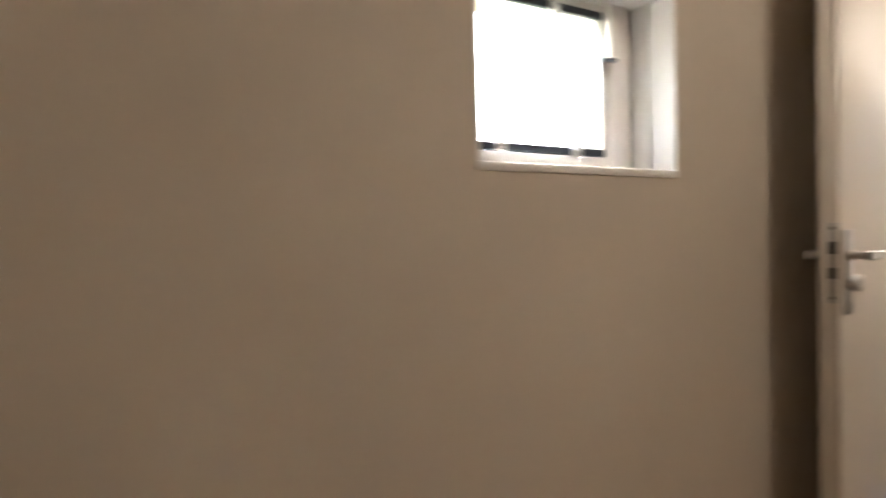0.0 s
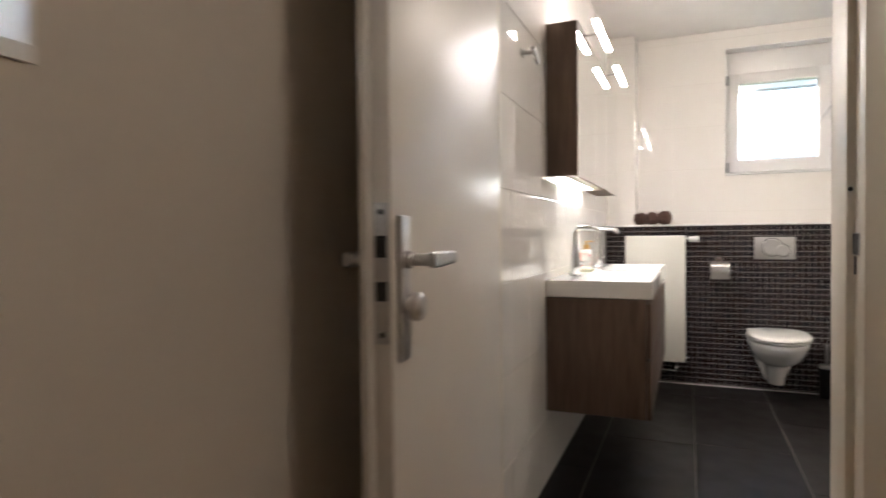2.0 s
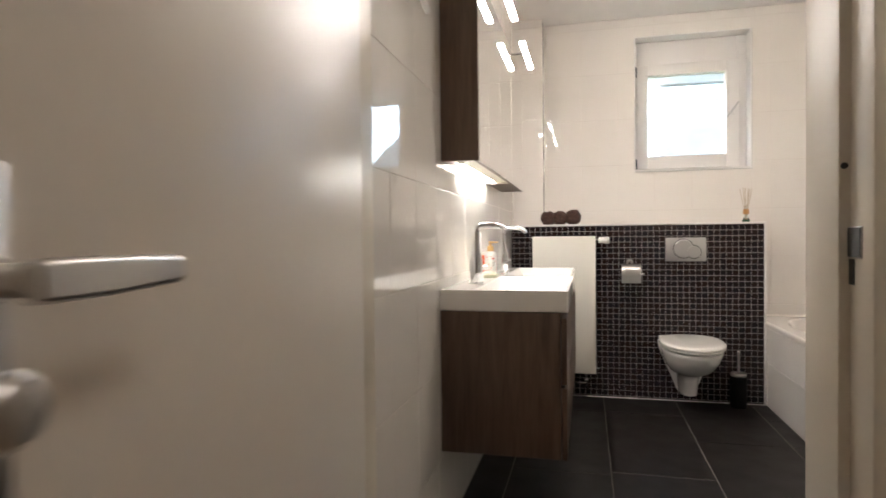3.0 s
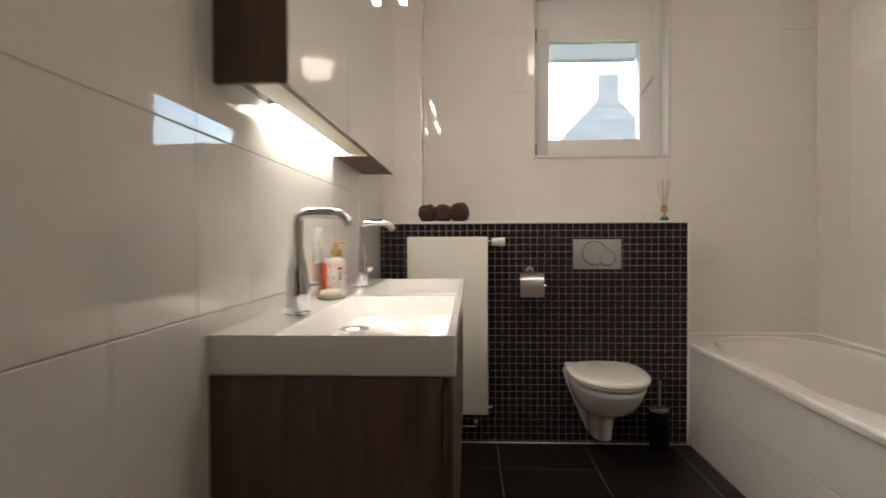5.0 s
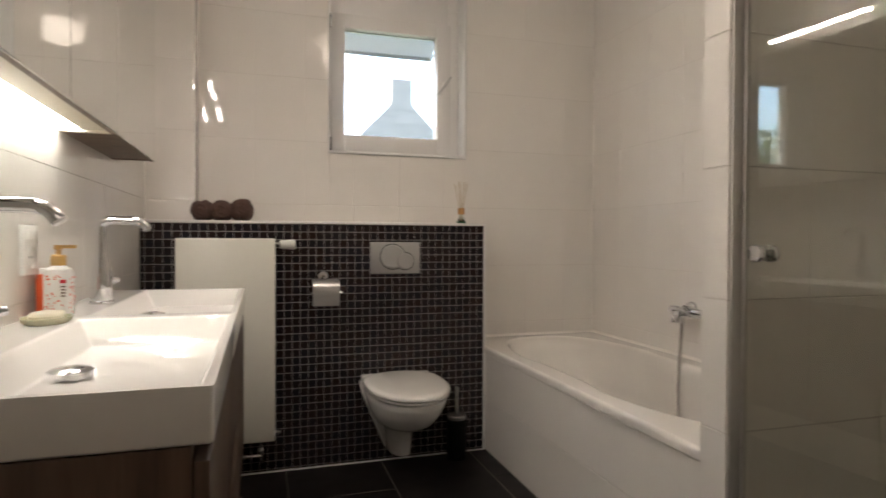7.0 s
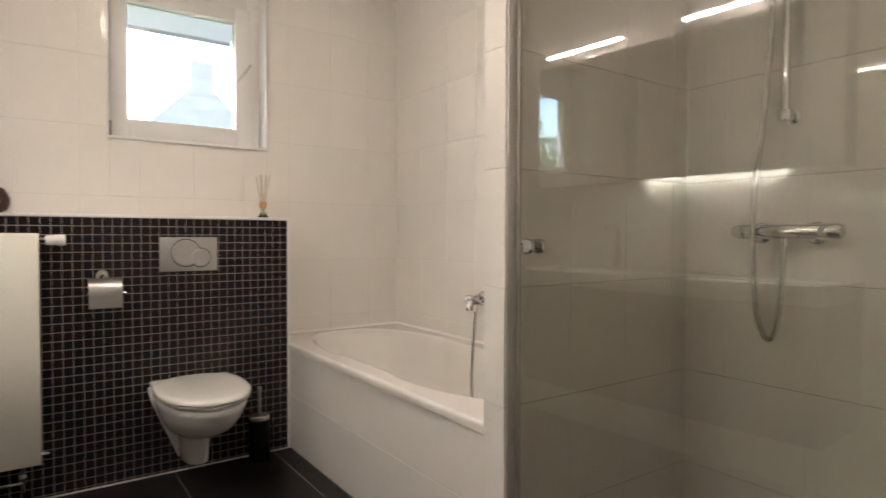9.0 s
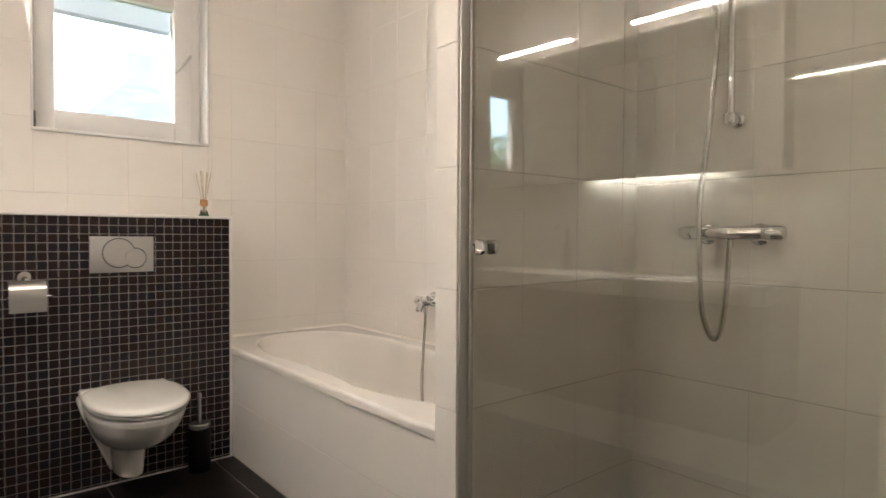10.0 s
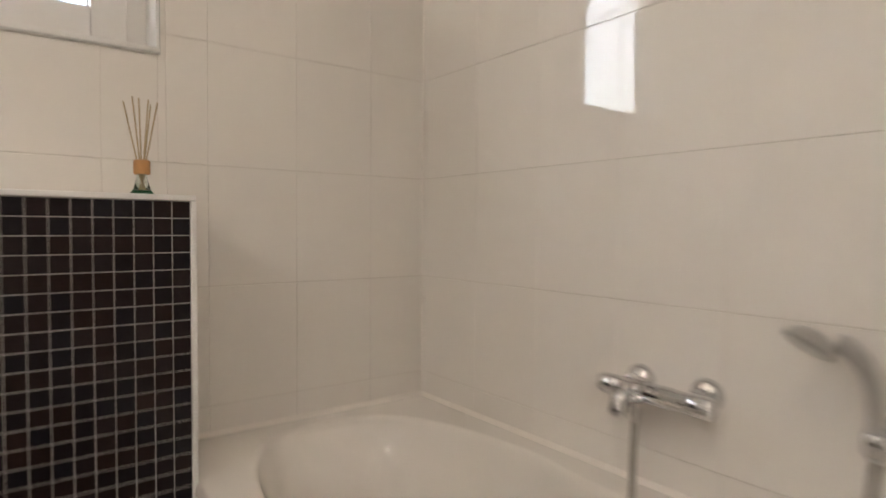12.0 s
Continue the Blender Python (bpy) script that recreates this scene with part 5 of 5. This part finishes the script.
def tiled(parent, basis, us, vs, holes=(), mat=None, gap=(0.0008, 0.0021), depth=0.0017, name="tile"):
    """Lays tiles between the joint lines us and vs; basis turns (u, v, out) into the world."""
    mat = mat or TILE
    gu, gv = gap if isinstance(gap, tuple) else (gap, gap)
    for u0, u1 in zip(us, us[1:]):
        for v0, v1 in zip(vs, vs[1:]):
            rects = [(u0, u1, v0, v1)]
            for h in holes:
                rects = cut(rects, h)
            for a, b, c, d in rects:
                ob = new(name, tile_mesh(b - a - gu, d - c - gv, depth, mat))
                ob.parent = parent
                jitter = Matrix.Rotation(random.uniform(-0.0014, 0.0014), 4, "X") @ Matrix.Rotation(random.uniform(-0.0014, 0.0014), 4, "Y")
                ob.matrix_local = basis @ Matrix.Translation(((a + b) / 2, (c + d) / 2, random.uniform(-0.0003, 0.0003))) @ jitter


def basis_of(origin, u, v):
    u, v = Vector(u), Vector(v)
    n = u.cross(v)
    m = Matrix((u, v, n)).transposed().to_4x4()
    return Matrix.Translation(origin) @ m


ROW0, ROW = 0.925, 0.3185
rows_full = lines(ROW0, ROW, 0.0, CZ)
# vanity wall: u runs along -y so that the tiles face +x
tiled(wall_west, basis_of((LX, 0, 0), (0, 1, 0), (0, 0, 1)), lines(-2.32, 0.2475, EY, 0.12), rows_full, holes=[(0.0, 0.3, 0, LEDGE)])
tiled(wall_north, basis_of((0, BY, 0), (1, 0, 0), (0, 0, 1)), lines(1.688, 0.2435, 0.21, 1.588), lines(ROW0, ROW, LEDGE, CZ), holes=[(WX0, WX1, WZ0, WZ1)])
tiled(wall_north, basis_of((0, BY, 0), (1, 0, 0), (0, 0, 1)), lines(1.688, 0.2435, 1.588, RX), lines(ROW0, ROW, 0.525, CZ))
tiled(wall_east, basis_of((RX, 0, 0), (0, -1, 0), (0, 0, 1)), lines(0.5, 0.2505, -BY, -PY1), lines(ROW0, ROW, 0.525, CZ))
tiled(wall_east, basis_of((RX, 0, 0), (0, -1, 0), (0, 0, 1)), lines(2.054, 0.247, -PY0, -EY), rows_full, gap=(0.0011, 0.0026))
tiled(partition, basis_of((PX, 0, 0), (0, -1, 0), (0, 0, 1)), [-PY1, -PY0], rows_full, gap=(0.0018, 0.0032))
tiled(partition, basis_of((0, PY0, 0), (1, 0, 0), (0, 0, 1)), lines(1.80, 0.247, PX, RX), rows_full, gap=(0.0010, 0.0026))
tiled(partition, basis_of((0, PY1, 0), (-1, 0, 0), (0, 0, 1)), lines(-1.80, 0.247, -RX, -PX), lines(ROW0, ROW, 0.525, CZ))
tiled(column, basis_of((0, 0.12, 0), (1, 0, 0), (0, 0, 1)), [0.0, 0.21], lines(ROW0, ROW, LEDGE, CZ))
tiled(column, basis_of((0.21, 0, 0), (0, 1, 0), (0, 0, 1)), [0.12, BY], lines(ROW0, ROW, LEDGE, CZ))
tiled(wall_south, basis_of((0, EY + 0.003, 0), (-1, 0, 0), (0, 0, 1)), lines(-1.06, 0.247, -RX, -LX), rows_full, holes=[(-DX1 - 0.088, -DX0 + 0.065, -0.1, DZ + 0.065)])
# bath front
core = next(o for o in bathtub.children if o.name.startswith("panel_core"))
tiled(core, basis_of((1.590, 0, 0), (0, -1, 0), (0, 0, 1)), [0.0, -PY1], [0.0, 0.270, 0.490], gap=(0.0022, 0.0026))

# floor: three courses running from the door to the ledge
FB = basis_of((0, 0, 0), (1, 0, 0), (0, 1, 0))
for x0, x1, ys in ((0.16, 0.605, [EY, -2.30, -1.32, -0.34, 0.0]), (0.0, 0.16, [EY, -1.81, -0.83, 0.0]), (0.605, 1.05, [EY, -2.265, -1.285, -0.34, 0.0]), (1.05, 1.50, [EY, -1.76, -0.78, 0.0]),
                   (1.50, 1.95, [EY, -2.2, -1.66]), (1.95, RX, [EY, -2.2, -1.66])):
    tiled(floor, FB, [x0, x1], ys, mat=FLOOR_TILE, gap=0.0042, depth=0.0017, name="floor_tile")
tiled(floor, FB, [1.50, 1.5895], [-1.667, -0.78, -0.335, 0.0], mat=FLOOR_TILE, gap=0.0042, depth=0.0017, name="floor_tile")
tiled(floor, FB, [DX0, DX1], [-2.82, EY], mat=FLOOR_TILE, gap=0.0042, depth=0.0017, name="floor_tile")

# mosaic: the stretch beside the bath piece by piece, the rest joined
P = 0.0362
MB = basis_of((0, 0, 0), (1, 0, 0), (0, 0, 1))
cols = [1.5755 - k * P for k in range(45)]
mrows = [LEDGE - 0.013 - k * P for k in range(33)]
verts, faces = [], []
for i in range(44):
    u1, u0 = cols[i], max(cols[i + 1], 0.001)
    for j in range(32):
        v1, v0 = mrows[j], max(mrows[j + 1], 0.004)
        if u1 - u0 < 0.008 or v1 - v0 < 0.008:
            continue
        if i < 9:
            tiled(ledge, MB, [u0, u1], [v0, v1], mat=MOSAIC, gap=(0.0023, 0.0025), depth=0.0016, name="mosaic_tile")
            continue
        g, h, c = 0.00115, 0.00125, 0.0007
        o = random.uniform(-0.0003, 0.0003)
        base = len(verts)
        for s, y in ((0, 0.0017), (0, 0.0005 + o), (c, o)):
            verts += [(u0 + g + s, y, v0 + h + s), (u1 - g - s, y, v0 + h + s), (u1 - g - s, y, v1 - h - s), (u0 + g + s, y, v1 - h - s)]
        for k in range(2):
            for q in range(4):
                faces.append((base + 4 * k + q, base + 4 * k + (q + 1) % 4, base + 4 * k + 4 + (q + 1) % 4, base + 4 * k + 4 + q))
        faces.append((base + 8, base + 9, base + 10, base + 11))
me = bpy.data.meshes.new("mosaic_field")
me.from_pydata(verts, [], faces)
me.materials.append(MOSAIC)
field = new("mosaic_field", me)
field.parent = ledge
tagged(field, "field of small dark glazed mosaic tiles", kind="stuff")
